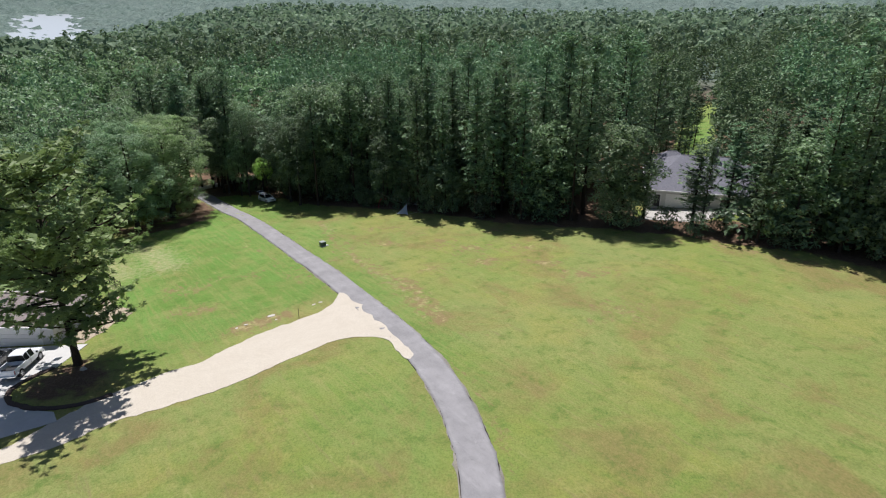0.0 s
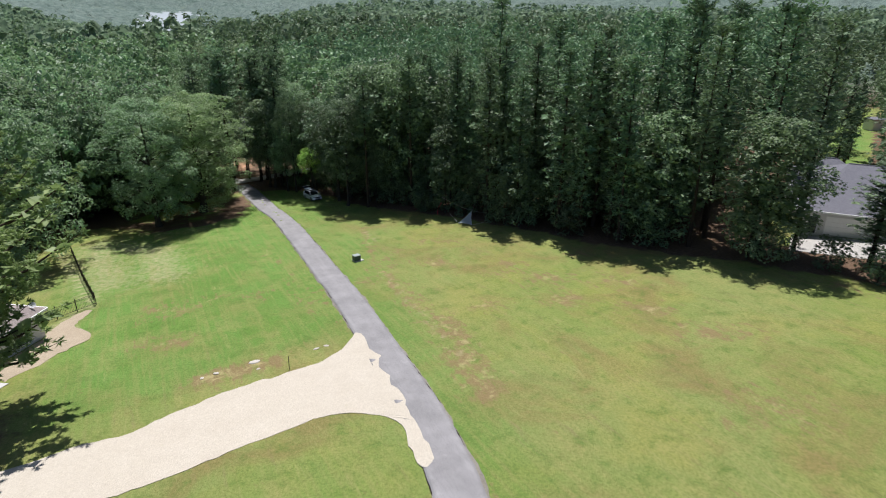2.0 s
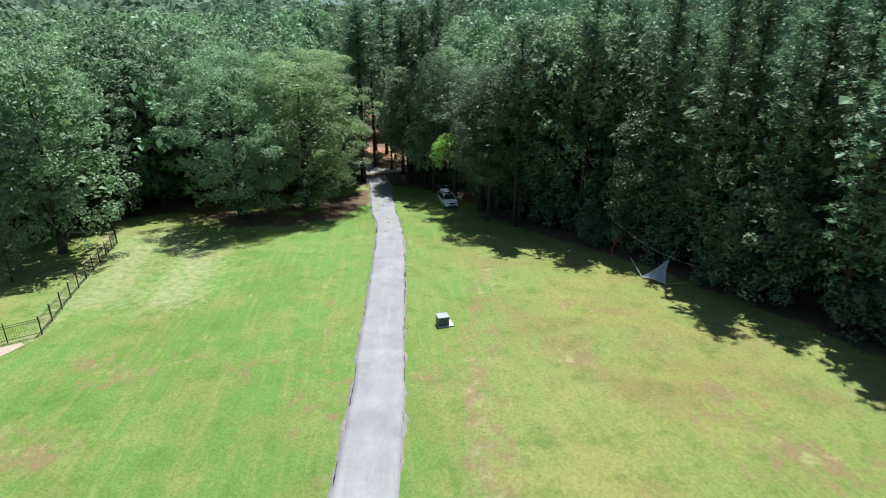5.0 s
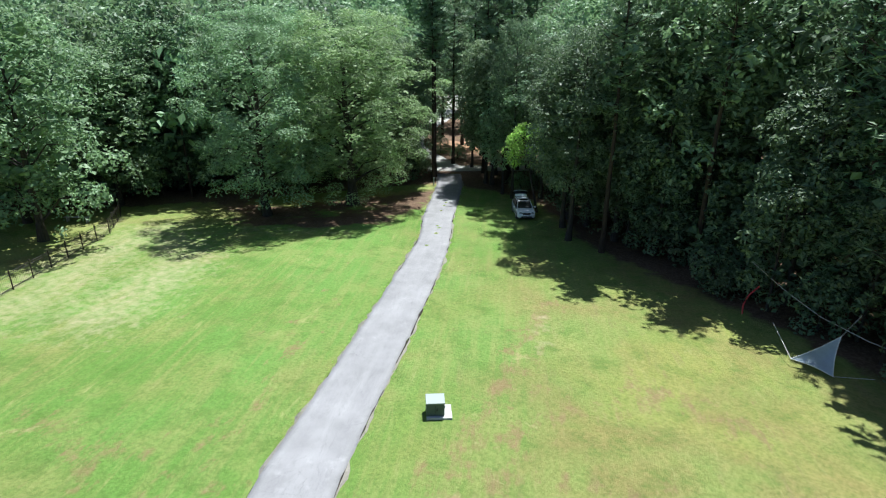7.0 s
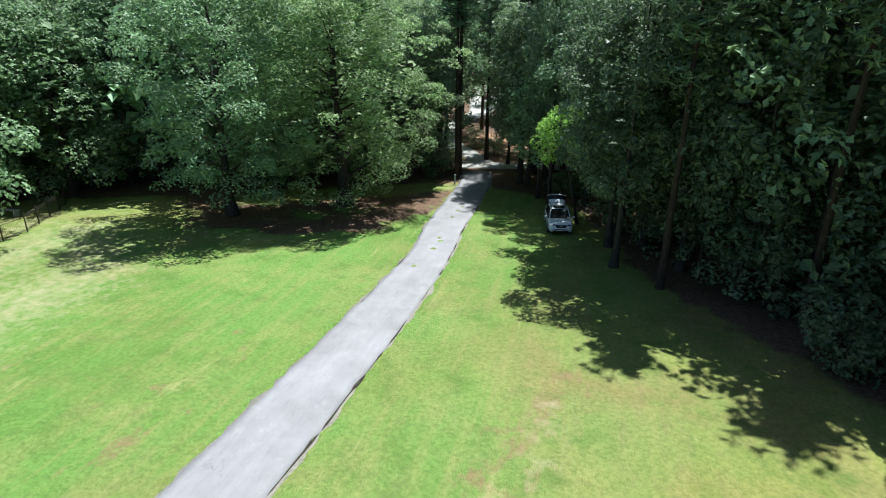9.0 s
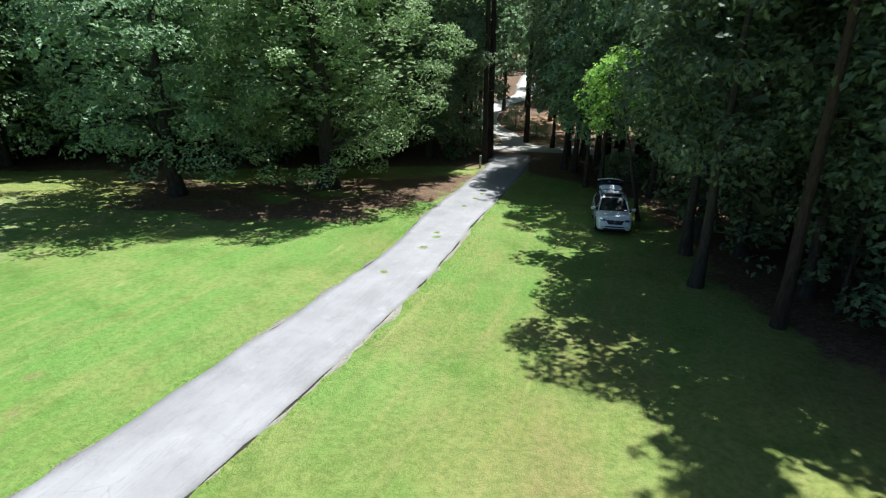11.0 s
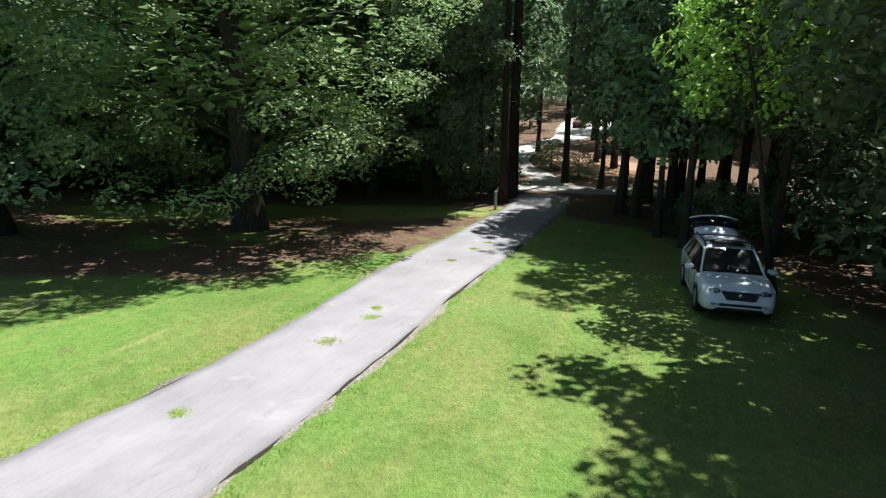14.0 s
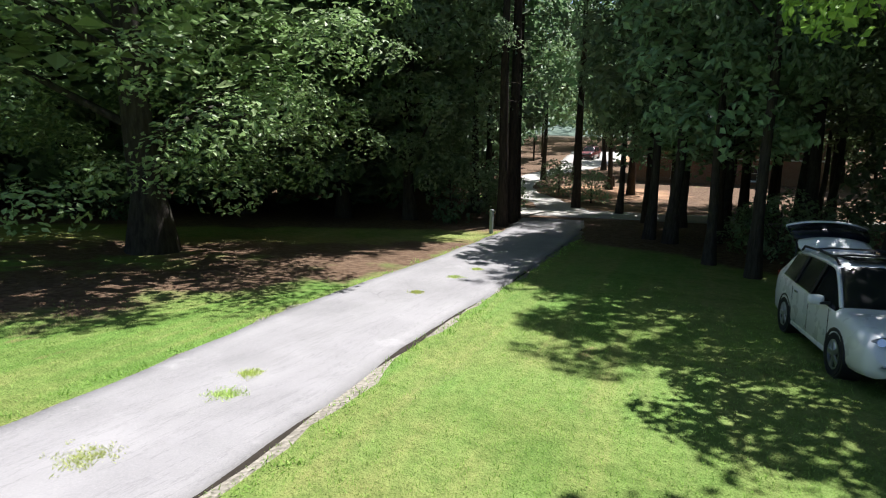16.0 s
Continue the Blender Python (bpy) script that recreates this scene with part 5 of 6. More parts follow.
def suv(m, paint, label, open_tail=True):
    car = thing("car", m, label, "car")
    st = [(-2.36, 0.42, 0.74, 0.72, 0.8, 0.62), (-2.28, 0.3, 0.95, 0.87, 1.03, 0.72), (-2.08, 0.27, 1.12, 0.915, 1.38, 0.69), (-1.72, 0.26, 1.12, 0.925, 1.63, 0.65),
          (-0.95, 0.25, 1.08, 0.925, 1.69, 0.65), (-0.1, 0.25, 1.04, 0.925, 1.69, 0.65), (0.32, 0.25, 1.02, 0.925, 1.62, 0.64), (1.12, 0.25, 1.0, 0.92, 1.07, 0.77),
          (1.55, 0.25, 0.96, 0.915, 1.03, 0.76), (1.95, 0.26, 0.88, 0.895, 0.96, 0.72), (2.2, 0.28, 0.76, 0.84, 0.85, 0.66), (2.33, 0.34, 0.64, 0.74, 0.7, 0.56), (2.38, 0.42, 0.54, 0.64, 0.58, 0.5)]

    def pick(i, s, left):
        if s == GLASS_SEG and i in (3, 4, 5):
            return "left_" + str(i) if left else "right_" + str(i)
        if i == 6 and s >= TOP_SEG:
            return "windscreen"
        if i == 6 and s == GLASS_SEG:
            return "pillar_left" if left else "pillar_right"
        if i in (1, 2) and s >= TOP_SEG:
            return "boot"
        return "body"

    for key, b in loft(st, pick).items():
        if key == "body":
            part("body", b, paint, car, smooth=True)
        elif key == "windscreen":
            part("windscreen", b, CAR_GLASS, car, "dark sloping windscreen", True)
        elif key.startswith("pillar"):
            part("quarter_window", b, CAR_GLASS, car, smooth=True)
        elif key == "boot":
            # open tail: the shell stays closed here, coloured dark for the boot's shade
            part("boot_sheet", b, BOOT_SHADE if open_tail else CAR_GLASS, car, "dark sheet standing in for the shaded open boot" if open_tail else "")
        else:
            part("side_window", b, CAR_GLASS, car, smooth=True)
    for side in (1, -1):
        for x, zt, zl in ((-0.95, 1.6, 1.09), (-0.02, 1.6, 1.06)):
            part("door_pillar", sheet([(x - 0.045, side * 0.893, zl), (x + 0.045, side * 0.893, zl), (x + 0.045, side * 0.686, zt), (x - 0.045, side * 0.686, zt)], 0.014 * side), TRIM_BLACK, car)
        part("front_pillar", pipe([(1.1, side * 0.79, 1.05), (0.72, side * 0.715, 1.35), (0.34, side * 0.645, 1.585), (-0.1, side * 0.665, 1.645), (-0.95, side * 0.668, 1.64), (-1.7, side * 0.66, 1.57)], 0.034, 7), paint, car, smooth=True)
        part("waist_trim", pipe([(-1.7, side * 0.888, 1.125), (-0.95, side * 0.888, 1.085), (-0.1, side * 0.888, 1.045), (0.9, side * 0.882, 1.015)], 0.011, 5), CHROME, car)
        part("roof_rail", pipe([(-1.75, side * 0.6, 1.64), (-1.6, side * 0.605, 1.73), (-0.7, side * 0.61, 1.76), (0.05, side * 0.605, 1.735), (0.24, side * 0.6, 1.64)], 0.024), TRIM_BLACK, car)
        mirror = part("door_mirror", block((0.15, 0.24, 0.17), (0.74, side * 1.05, 1.1), 0.06), paint, car, smooth=True)
        part("mirror_foot", block((0.07, 0.16, 0.05), (0.78, side * 0.93, 1.06), 0.015), TRIM_BLACK, mirror)
        lamp = part("headlight", lens((0.2, 0.5, 0.22)), LAMP_CLEAR, car, "clear swept-back headlight", True)
        lamp.matrix_local = pose(2.13, side * 0.66, 0.785, 0, -22, 0) @ pose(0, 0, 0, 0, 0, side * 42) @ Matrix.Diagonal((1, side, 1, 1))
        bulb = part("reflector", lathe([(0.02, 0.0), (0.055, 0.03), (0.06, 0.04)], 14, "Y"), CHROME, lamp)
        bulb.matrix_local = pose(0.085, -0.1, -0.01, 0, 0, -90)
        part("fog_lamp", lathe([(0.07, 0), (0.07, 0.02), (0.03, 0.03)], 14, "Y"), TRIM_BLACK, car).matrix_local = pose(2.2, side * 0.71, 0.47, 0, 0, -90 + side * 28)
        part("tail_lamp", block((0.16, 0.14, 0.3), (-2.19, side * 0.8, 0.98), 0.04), LAMP_RED, car)
        for x in (-0.72, 0.2):
            part("door_handle", block((0.19, 0.03, 0.035), (x, side * 0.925, 0.95), 0.012), CHROME, car)
        for x in (-0.96, -0.02, 0.98):
            part("door_seam", block((0.007, 0.008, 0.62), (x, side * 0.922, 0.7), 0), TRIM_BLACK, car)
        part("sill", block((2.0, 0.06, 0.09), (0, side * 0.87, 0.29), 0.025), paint, car)
    for x in (-1.1, -0.15):
        part("cross_bar", pipe([(x, -0.6, 1.735), (x, -0.3, 1.775), (x, 0.3, 1.775), (x, 0.6, 1.735)], 0.02), TRIM_BLACK, car)
    part("sunroof", block((0.6, 0.86, 0.014), (-0.02, 0, 1.712), 0.005), CAR_GLASS, car, "dark sunroof panel")
    g = sheet([(2.27, 0.46, 0.83), (2.27, -0.46, 0.83), (2.4, -0.33, 0.64), (2.4, 0.33, 0.64)], -0.04)
    grille = part("grille", g, TRIM_BLACK, car, "dark grille with slats")
    for i in range(4):
        part("grille_slat", block((0.012, 0.8 - 0.06 * i, 0.012), (2.31 + 0.028 * i, 0, 0.795 - 0.042 * i), 0.003), ALLOY, grille)
    part("badge", lathe([(0.06, 0), (0.06, 0.012), (0.045, 0.015)], 18, "Y"), CHROME, grille).matrix_local = pose(2.375, 0, 0.74, 0, 0, -90)
    part("bumper_intake", block((0.06, 1.0, 0.075), (2.365, 0, 0.5), 0.025), TRIM_BLACK, car)
    part("under_tray", block((4.0, 1.35, 0.1), (0, 0, 0.26), 0.02), TRIM_BLACK, car)
    part("bonnet_seam", block((0.012, 1.3, 0.006), (1.14, 0, 1.086), 0), TRIM_BLACK, car)
    for side in (1, -1):
        part("wiper", pipe([(1.08, side * 0.1, 1.12), (0.95, side * 0.1 + 0.3, 1.21)], 0.01, 4), TRIM_BLACK, car)
    add_wheels(car, (1.36, -1.36), 0.815, 0.36, arch=0.926)
    if open_tail:
        a = radians(36)
        hinge = Vector((-1.74, 0, 1.66))
        way, up = Vector((-math.cos(a), 0, math.sin(a))), Vector((math.sin(a), 0, math.cos(a)))
        row = lambda d, half, rise: (hinge + way * d, half, up * rise)
        tail = part("tailgate", bowed([row(0, 0.6, 0.04), row(0.14, 0.64, 0.06), row(0.3, 0.63, 0.08), row(0.4, 0.58, 0.1)], 12, 0.05), paint, car, "raised white tailgate", True)
        part("tailgate_glass", bowed([row(0.4, 0.66, 0.1), row(0.62, 0.72, 0.12), row(0.86, 0.72, 0.14)], 12, 0.02), TAIL_GLASS, tail, "dark tinted rear window", True)
        part("tailgate_panel", bowed([row(0.86, 0.74, 0.14), row(0.93, 0.72, 0.15)], 12, 0.05), paint, tail, smooth=True)
        for side in (1, -1):
            part("gas_strut", pipe([(-1.98, side * 0.66, 1.3), hinge + way * 0.5 + Vector((0, side * 0.6, -0.12))], 0.014, 5), TRIM_BLACK, car)
    return car


def pickup(m, paint, label):
    car = thing("pickup_truck", m, label, "pickup truck")
    st = [(-0.62, 0.5, 1.05, 0.95, 1.12, 0.9), (-0.58, 0.48, 1.12, 0.97, 1.72, 0.72), (-0.35, 0.46, 1.12, 0.975, 1.86, 0.7), (0.45, 0.45, 1.1, 0.975, 1.88, 0.7), (0.95, 0.45, 1.08, 0.97, 1.8, 0.68),
          (1.55, 0.45, 1.08, 0.965, 1.14, 0.8), (2.3, 0.46, 1.04, 0.95, 1.1, 0.78), (2.62, 0.48, 0.95, 0.9, 1.0, 0.72), (2.74, 0.52, 0.84, 0.84, 0.88, 0.66)]

    def pick(i, s, left):
        if s == GLASS_SEG and i in (1, 2, 3):
            return "side" + str(i) + str(left)
        if i == 4 and s >= TOP_SEG:
            return "windscreen"
        if i == 0 and s >= TOP_SEG:
            return "rear"
        return "body"

    for key, b in loft(st, pick).items():
        if key == "body":
            part("cab", b, paint, car, smooth=True)
        else:
            part({"w": "windscreen", "r": "rear_window"}.get(key[0], "side_window"), b, CAR_GLASS, car)
    for side in (1, -1):
        part("bed_side", block((2.1, 0.09, 0.62), (-1.68, side * 0.92, 0.86), 0.03), paint, car)
        part("door_pillar", block((0.07, 0.05, 0.72), (0.1, side * 0.86, 1.45), 0.01, turn=Matrix.Rotation(side * 0.34, 4, "X")), paint, car)
        part("door_mirror", block((0.12, 0.2, 0.2), (1.2, side * 1.08, 1.2), 0.03), TRIM_BLACK, car)
        part("tail_lamp", block((0.06, 0.1, 0.36), (-2.73, side * 0.9, 0.9), 0.02), LAMP_RED, car)
        part("headlight", block((0.08, 0.36, 0.18), (2.68, side * 0.7, 0.85), 0.03), LAMP_CLEAR, car)
        part("door_seam", block((0.012, 0.012, 0.55), (0.1, side * 0.978, 0.78), 0), TRIM_BLACK, car)
    part("bed_floor", block((2.08, 1.76, 0.06), (-1.68, 0, 0.66), 0.01), TRIM_BLACK, car, "dark ribbed bed floor")
    part("tailgate", block((0.08, 1.78, 0.56), (-2.71, 0, 0.88), 0.03), paint, car)
    part("rear_bumper", block((0.18, 1.85, 0.18), (-2.82, 0, 0.52), 0.04), CHROME, car)
    part("front_bumper", block((0.2, 1.8, 0.2), (2.76, 0, 0.56), 0.04), CHROME, car)
    part("grille", block((0.05, 0.95, 0.26), (2.74, 0, 0.84), 0.02), TRIM_BLACK, car)
    add_wheels(car, (1.75, -1.78), 0.87, 0.39, 0.26, 0.98)
    return car


def stand(x, y, turn, lift=0.0):
    """A pose on the ground, tipped with its slope."""
    zx, zy = (gz(x + 1, y) - gz(x - 1, y)) / 2, (gz(x, y + 1) - gz(x, y - 1)) / 2
    up = Vector((-zx, -zy, 1)).normalized()
    return Matrix.Translation((x, y, gz(x, y) + lift)) @ Vector((0, 0, 1)).rotation_difference(up).to_matrix().to_4x4() @ pose(0, 0, 0, 0, 0, turn)


suv(stand(-36.3, 121.05, -47) @ Matrix.Diagonal((0.97, 0.97, 0.92, 1)), CAR_WHITE, "white sport utility car with its tailgate raised, parked on grass")
pickup(stand(-43.0, 53.4, 96, 0.05), CAR_WHITE, "white crew-cab pickup truck with an empty bed on concrete")
suv(stand(-46.6, 54.2, 96, 0.05), CAR_DARK, "dark car parked before the garage", False)
suv(stand(-93.0, 172.0, -60, 0.04), CAR_RED, "dark red car parked on the far gravel drive", False)


# ---- houses ----
def shingle_mat(name, a, b):
    k = Mat(name)
    v = k.coord()
    br = k.n("TexBrick", Vector=v, Scale=1.0)
    br.inputs["Color1"].default_value, br.inputs["Color2"].default_value, br.inputs["Mortar"].default_value = (*a, 1), (*b, 1), (*[x * 0.5 for x in a], 1)
    br.inputs["Mortar Size"].default_value, br.inputs["Brick Width"].default_value, br.inputs["Row Height"].default_value = 0.006, 0.3, 0.14
    c = k.mix(k.math("MULTIPLY", k.noise(0.5, 5, vec=v), 0.5), br.outputs["Color"], tuple(x * 0.7 for x in a))
    return k.principled(c, 0.85, 0, k.bump(k.noise(14, 3, vec=v), 0.5, 0.02), 0.25)


def brick_mat():
    k = Mat("red_brick")
    mp = k.n("Mapping", Vector=k.coord(), Rotation=(radians(90), 0, 0))
    br = k.n("TexBrick", Vector=mp.outputs[0], Scale=1.0)
    br.inputs["Color1"].default_value, br.inputs["Color2"].default_value, br.inputs["Mortar"].default_value = (0.2, 0.09, 0.06, 1), (0.26, 0.13, 0.085, 1), (0.3, 0.26, 0.22, 1)
    br.inputs["Mortar Size"].default_value, br.inputs["Brick Width"].default_value, br.inputs["Row Height"].default_value = 0.01, 0.22, 0.075
    c = k.mix(k.math("MULTIPLY", k.noise(0.7, 4, vec=k.coord()), 0.4), br.outputs["Color"], (0.2, 0.09, 0.06))
    return k.principled(c, 0.85, 0, k.bump(br.outputs["Fac"], 0.6, -0.01), 0.25)


ROOF_GREY = shingle_mat("grey_shingle", (0.16, 0.16, 0.185), (0.2, 0.2, 0.225))
ROOF_BROWN = shingle_mat("brown_shingle", (0.3, 0.25, 0.23), (0.36, 0.31, 0.285))
BRICK, SIDING = brick_mat(), plain("pale_siding", (0.55, 0.55, 0.53), 0.7, 0, 0.08, 1.2)
WHITE_TRIM = plain("white_trim", (0.78, 0.78, 0.76), 0.5, 0, 0.06)
WINDOW_GLASS = glass_mat("window_glass", (0.02, 0.025, 0.03))
WOOD_TAN = plain("tan_wood", (0.42, 0.24, 0.12), 0.75, 0, 0.2, 2.0)


def house(m, W, D, eave, ridge, ridge_len, wall_mat, roof_mat, label, over=0.5, base=-1.5, gable=False):
    """A house on a W by D plan (front along x at y = 0), with a hipped roof of real thickness. Returns it for doors and windows."""
    h = thing("house", m, label, "house")
    for nm, size, at in (("front_wall", (W, 0.25, eave - base), (W / 2, 0.125, (eave + base) / 2)), ("back_wall", (W, 0.25, eave - base), (W / 2, D - 0.125, (eave + base) / 2)),
                         ("side_wall", (0.25, D - 0.5, eave - base), (0.125, D / 2, (eave + base) / 2)), ("side_wall", (0.25, D - 0.5, eave - base), (W - 0.125, D / 2, (eave + base) / 2))):
        part(nm, block(size, at, 0.0), wall_mat, h)
    a, b, c, d = (-over, -over, eave), (W + over, -over, eave), (W + over, D + over, eave), (-over, D + over, eave)
    r0, r1 = ((W - ridge_len) / 2, D / 2, ridge), ((W + ridge_len) / 2, D / 2, ridge)
    for q in ([a, b, r1, r0], [b, c, r1], [c, d, r0, r1], [d, a, r0]):
        part("roof", sheet(q, 0.14), roof_mat, h)
    part("ridge_cap", pipe([r0, r1], 0.1, 6), roof_mat, h)
    for s, e in ((a, b), (b, c), (c, d), (d, a)):
        s, e = Vector(s), Vector(e)
        t = (e - s).normalized()
        part("gutter", block(((e - s).length, 0.12, 0.2), ((s + e) / 2).to_tuple()[:2] + (eave - 0.06,), 0.02, turn=Matrix.Rotation(math.atan2(t.y, t.x), 4, "Z")), WHITE_TRIM, h, "white gutter")
    return h


def house_window(h, x, z, w, hh, y=0.0, side=None, W=0):
    """A window on the front (or on a side wall), with frame, sill and panes."""
    win = new("window")
    win.parent = h
    win.matrix_local = pose(x, y, z) if side is None else pose(0 if side < 0 else W, x, z, 0, 0, -90 if side < 0 else 90)
    for sx in (-1, 1):
        part("frame", block((0.09, 0.08, hh + 0.18), (sx * (w / 2 + 0.04), -0.02, 0), 0.01), WHITE_TRIM, win)
    for sz in (-1, 1):
        part("frame", block((w, 0.08, 0.09), (0, -0.02, sz * (hh / 2 + 0.04)), 0.01), WHITE_TRIM, win)
    part("sill", block((w + 0.3, 0.16, 0.06), (0, -0.05, -hh / 2 - 0.11), 0.01), WHITE_TRIM, win)
    part("glazing_bar", block((w, 0.04, 0.045), (0, -0.02, 0), 0.005), WHITE_TRIM, win)
    for sz in (-1, 1):
        part("pane", block((w, 0.015, hh / 2 - 0.03), (0, -0.008, sz * hh / 4), 0), WINDOW_GLASS, win)
    return win


def garage_door(h, x, w, hh, z0, rows=4):
    g = new("garage_door")
    g.parent = h
    g.matrix_local = pose(x, 0, z0)
    for i in range(rows):
        part("panel", block((w, 0.05, hh / rows - 0.02), (0, -0.015, (i + 0.5) * hh / rows), 0.012), WHITE_TRIM, g)
    for s in (-1, 1):
        part("jamb", block((0.12, 0.1, hh), (s * (w / 2 + 0.06), -0.02, hh / 2), 0.01), WHITE_TRIM, g)
    part("head", block((w + 0.24, 0.1, 0.12), (0, -0.02, hh + 0.06), 0.01), WHITE_TRIM, g)
    return g


gl = gz(-48, 60)
left = house(pose(-63, 58.8, gl, 0, 0, 0), 20.2, 7.9, 2.7, 4.7, 13.5, SIDING, ROOF_BROWN, "single-storey house with garage and brown-grey hipped shingle roof")
garage_door(left, 16.3, 4.8, 2.15, 0.02)
garage_door(left, 9.8, 4.8, 2.15, 0.02)
house_window(left, 5.0, 1.5, 1.2, 1.2)
house_window(left, 5.0, 1.5, 1.0, 1.1, side=1, W=20.2)
dish = thing("satellite_dish", pose(-43.1, 66.4, gl + 2.78, 0, 0, 0), "white satellite dish on the corner of the house roof", "satellite dish")
part("mast", pipe([(0, 0, 0), (0, 0, 0.35), (0.1, 0, 0.5)], 0.025, 6), TRIM_BLACK, dish)
part("reflector", lathe([(0.02, 0.0), (0.16, 0.02), (0.3, 0.07), (0.3, 0.085), (0.15, 0.035), (0.02, 0.015)], 16, "Z"), WHITE_TRIM, dish).matrix_local = pose(0.14, -0.05, 0.55, 50, 0, 20)
part("feed_arm", pipe([(0.14, -0.1, 0.4), (0.3, -0.4, 0.52)], 0.015, 5), TRIM_BLACK, dish)

gr = 6.4
right = house(Matrix.Translation((34.9, 100.4, gr)) @ pose(0, 0, 0, 0, 0, -15.5), 19, 20, 3.0, 6.9, 8.0, SIDING, ROOF_GREY, "neighbouring house with grey hipped shingle roof and white gutters")
garage_door(right, 5.2, 4.2, 2.2, 0.05)
dr = new("door")
dr.parent = right
dr.matrix_local = pose(1.6, 0, 0.05)
part("leaf", block((1.0, 0.06, 2.1), (0, -0.02, 1.05), 0.01), TRIM_BLACK, dr, "dark front door")
part("frame", block((1.25, 0.04, 2.25), (0, -0.005, 1.12), 0.01), WHITE_TRIM, dr)
for x in (9.5, 12.2, 15.5):
    house_window(right, x, 1.55, 1.2, 1.4)
part("chimney", block((1.2, 1.2, 3.4), (10.8, 9.2, 7.0), 0.03), ROOF_GREY, right, "grey chimney stack")
wing = house(Matrix.Translation((38.2, 112.2, gr)) @ pose(0, 0, 0, 0, 0, -15.5), 9, 9, 3.0, 6.0, 1.5, SIDING, ROOF_GREY, "grey-roofed rear wing of the neighbouring house")

gb = gz(-70, 156)
brick_house = house(Matrix.Translation((-70.6, 155.2, gb)) @ pose(0, 0, 0, 0, 0, 38), 15, 9, 5.4, 8.2, 9, BRICK, ROOF_GREY, "two-storey red brick house among tall pines")
for x in (2.2, 5.2, 8.2, 11.2):
    house_window(brick_house, x, 3.7, 1.0, 1.6)
for x in (3.6, 9.6):
    house_window(brick_house, x, 1.0, 0.9, 1.2)
part("belt_course", block((15.06, 0.06, 0.14), (7.5, -0.02, 2.2), 0.01), WHITE_TRIM, brick_house)
part("cladding", block((0.06, 8.4, 5.2), (-0.03, 4.5, 2.6), 0.01), WOOD_TAN, brick_house, "tan boarded end wall")
shed = thing("shed", pose(86, 190, gz(86, 190), 0, 0, 20), "small white shed on a far lawn", "shed")
part("wall", block((7, 3, 2.6), (0, 0, 1.3), 0.03), WHITE_TRIM, shed)
part("roof", block((7.4, 3.4, 0.2), (0, 0, 2.7), 0.04), ROOF_GREY, shed)

# ---- the field's small things ----
SAGE = plain("pale_green_enamel", (0.29, 0.33, 0.31), 0.5, 0, 0.08, 2.0)
# the lid's enamel darkened: shade on the box's front put into the colour
CABINET_SHADE_GREEN = plain("shade_tinted_enamel", (0.07, 0.1, 0.09), 0.5, 0, 0.12, 2.0)
cab = thing("transformer_box", stand(-18.75, 88.85, 45), "pale grey-green utility transformer box on a concrete pad", "utility box")
part("pad", block((1.12, 1.1, 0.16), (0.17, 0.03, 0.02), 0.02), CONCRETE, cab)
part("cabinet", block((0.8, 0.72, 0.6), (0, 0, 0.4), 0.025), CABINET_SHADE_GREEN, cab)
part("lid", block((0.84, 0.76, 0.07), (0, 0, 0.735), 0.025, turn=Matrix.Rotation(0.06, 4, "X")), SAGE, cab)
part("door_seam", block((0.01, 0.012, 0.52), (0.0, -0.364, 0.4), 0), TRIM_BLACK, cab)
part("latch", block((0.05, 0.04, 0.12), (0.07, -0.375, 0.42), 0.01), TRIM_BLACK, cab)
for s in (-1, 1):
    part("hinge", block((0.05, 0.03, 0.09), (s * 0.41, -0.37, 0.55), 0.008), SAGE, cab)

FENCE_BLACK = plain("black_iron", (0.034, 0.027, 0.022), 0.5, 0.4, 0.1)
FENCE_LINE = [(-46.4, 66.9), (-44.7, 70.4), (-43.2, 74.2), (-50.0, 80.9), (-59.5, 90.7), (-65, 93.8), (-73, 97)]
fence = thing("fence", pose(0, 0, 0), "black iron picket fence round the yard", "fence")
picket = block((0.012, 0.012, 1.2), (0, 0, 0.66), 0)
pk = bpy.data.meshes.new("picket")
picket.to_mesh(pk)
picket.free()
pk.materials.append(FENCE_BLACK)
post_bm = block((0.075, 0.075, 1.5), (0, 0, 0.68), 0.008)
block((0.1, 0.1, 0.04), (0, 0, 1.44), 0.01, post_bm)
po = bpy.data.meshes.new("post")
post_bm.to_mesh(po)
post_bm.free()
po.materials.append(FENCE_BLACK)
for (ax, ay), (bx, by) in zip(FENCE_LINE, FENCE_LINE[1:]):
    L = math.hypot(bx - ax, by - ay)
    n = max(1, round(L / 2.35))
    turn = math.degrees(math.atan2(by - ay, bx - ax))
    for i in range(n):
        x0, y0, x1, y1 = (ax + (bx - ax) * i / n, ay + (by - ay) * i / n, ax + (bx - ax) * (i + 1) / n, ay + (by - ay) * (i + 1) / n)
        share("post", po, fence, pose(x0, y0, gz(x0, y0), 0, 0, turn))
        z0, z1 = gz(x0, y0), gz(x1, y1)
        for hgt in (0.18, 1.1, 1.26):
            part("rail", pipe([(x0, y0, z0 + hgt), (x1, y1, z1 + hgt)], 0.022, 4), FENCE_BLACK, fence)
        m_ = 13
        for j in range(1, m_):
            s = j / m_
            share("picket", pk, fence, pose(x0 + (x1 - x0) * s, y0 + (y1 - y0) * s, z0 + (z1 - z0) * s, 0, 0, turn))

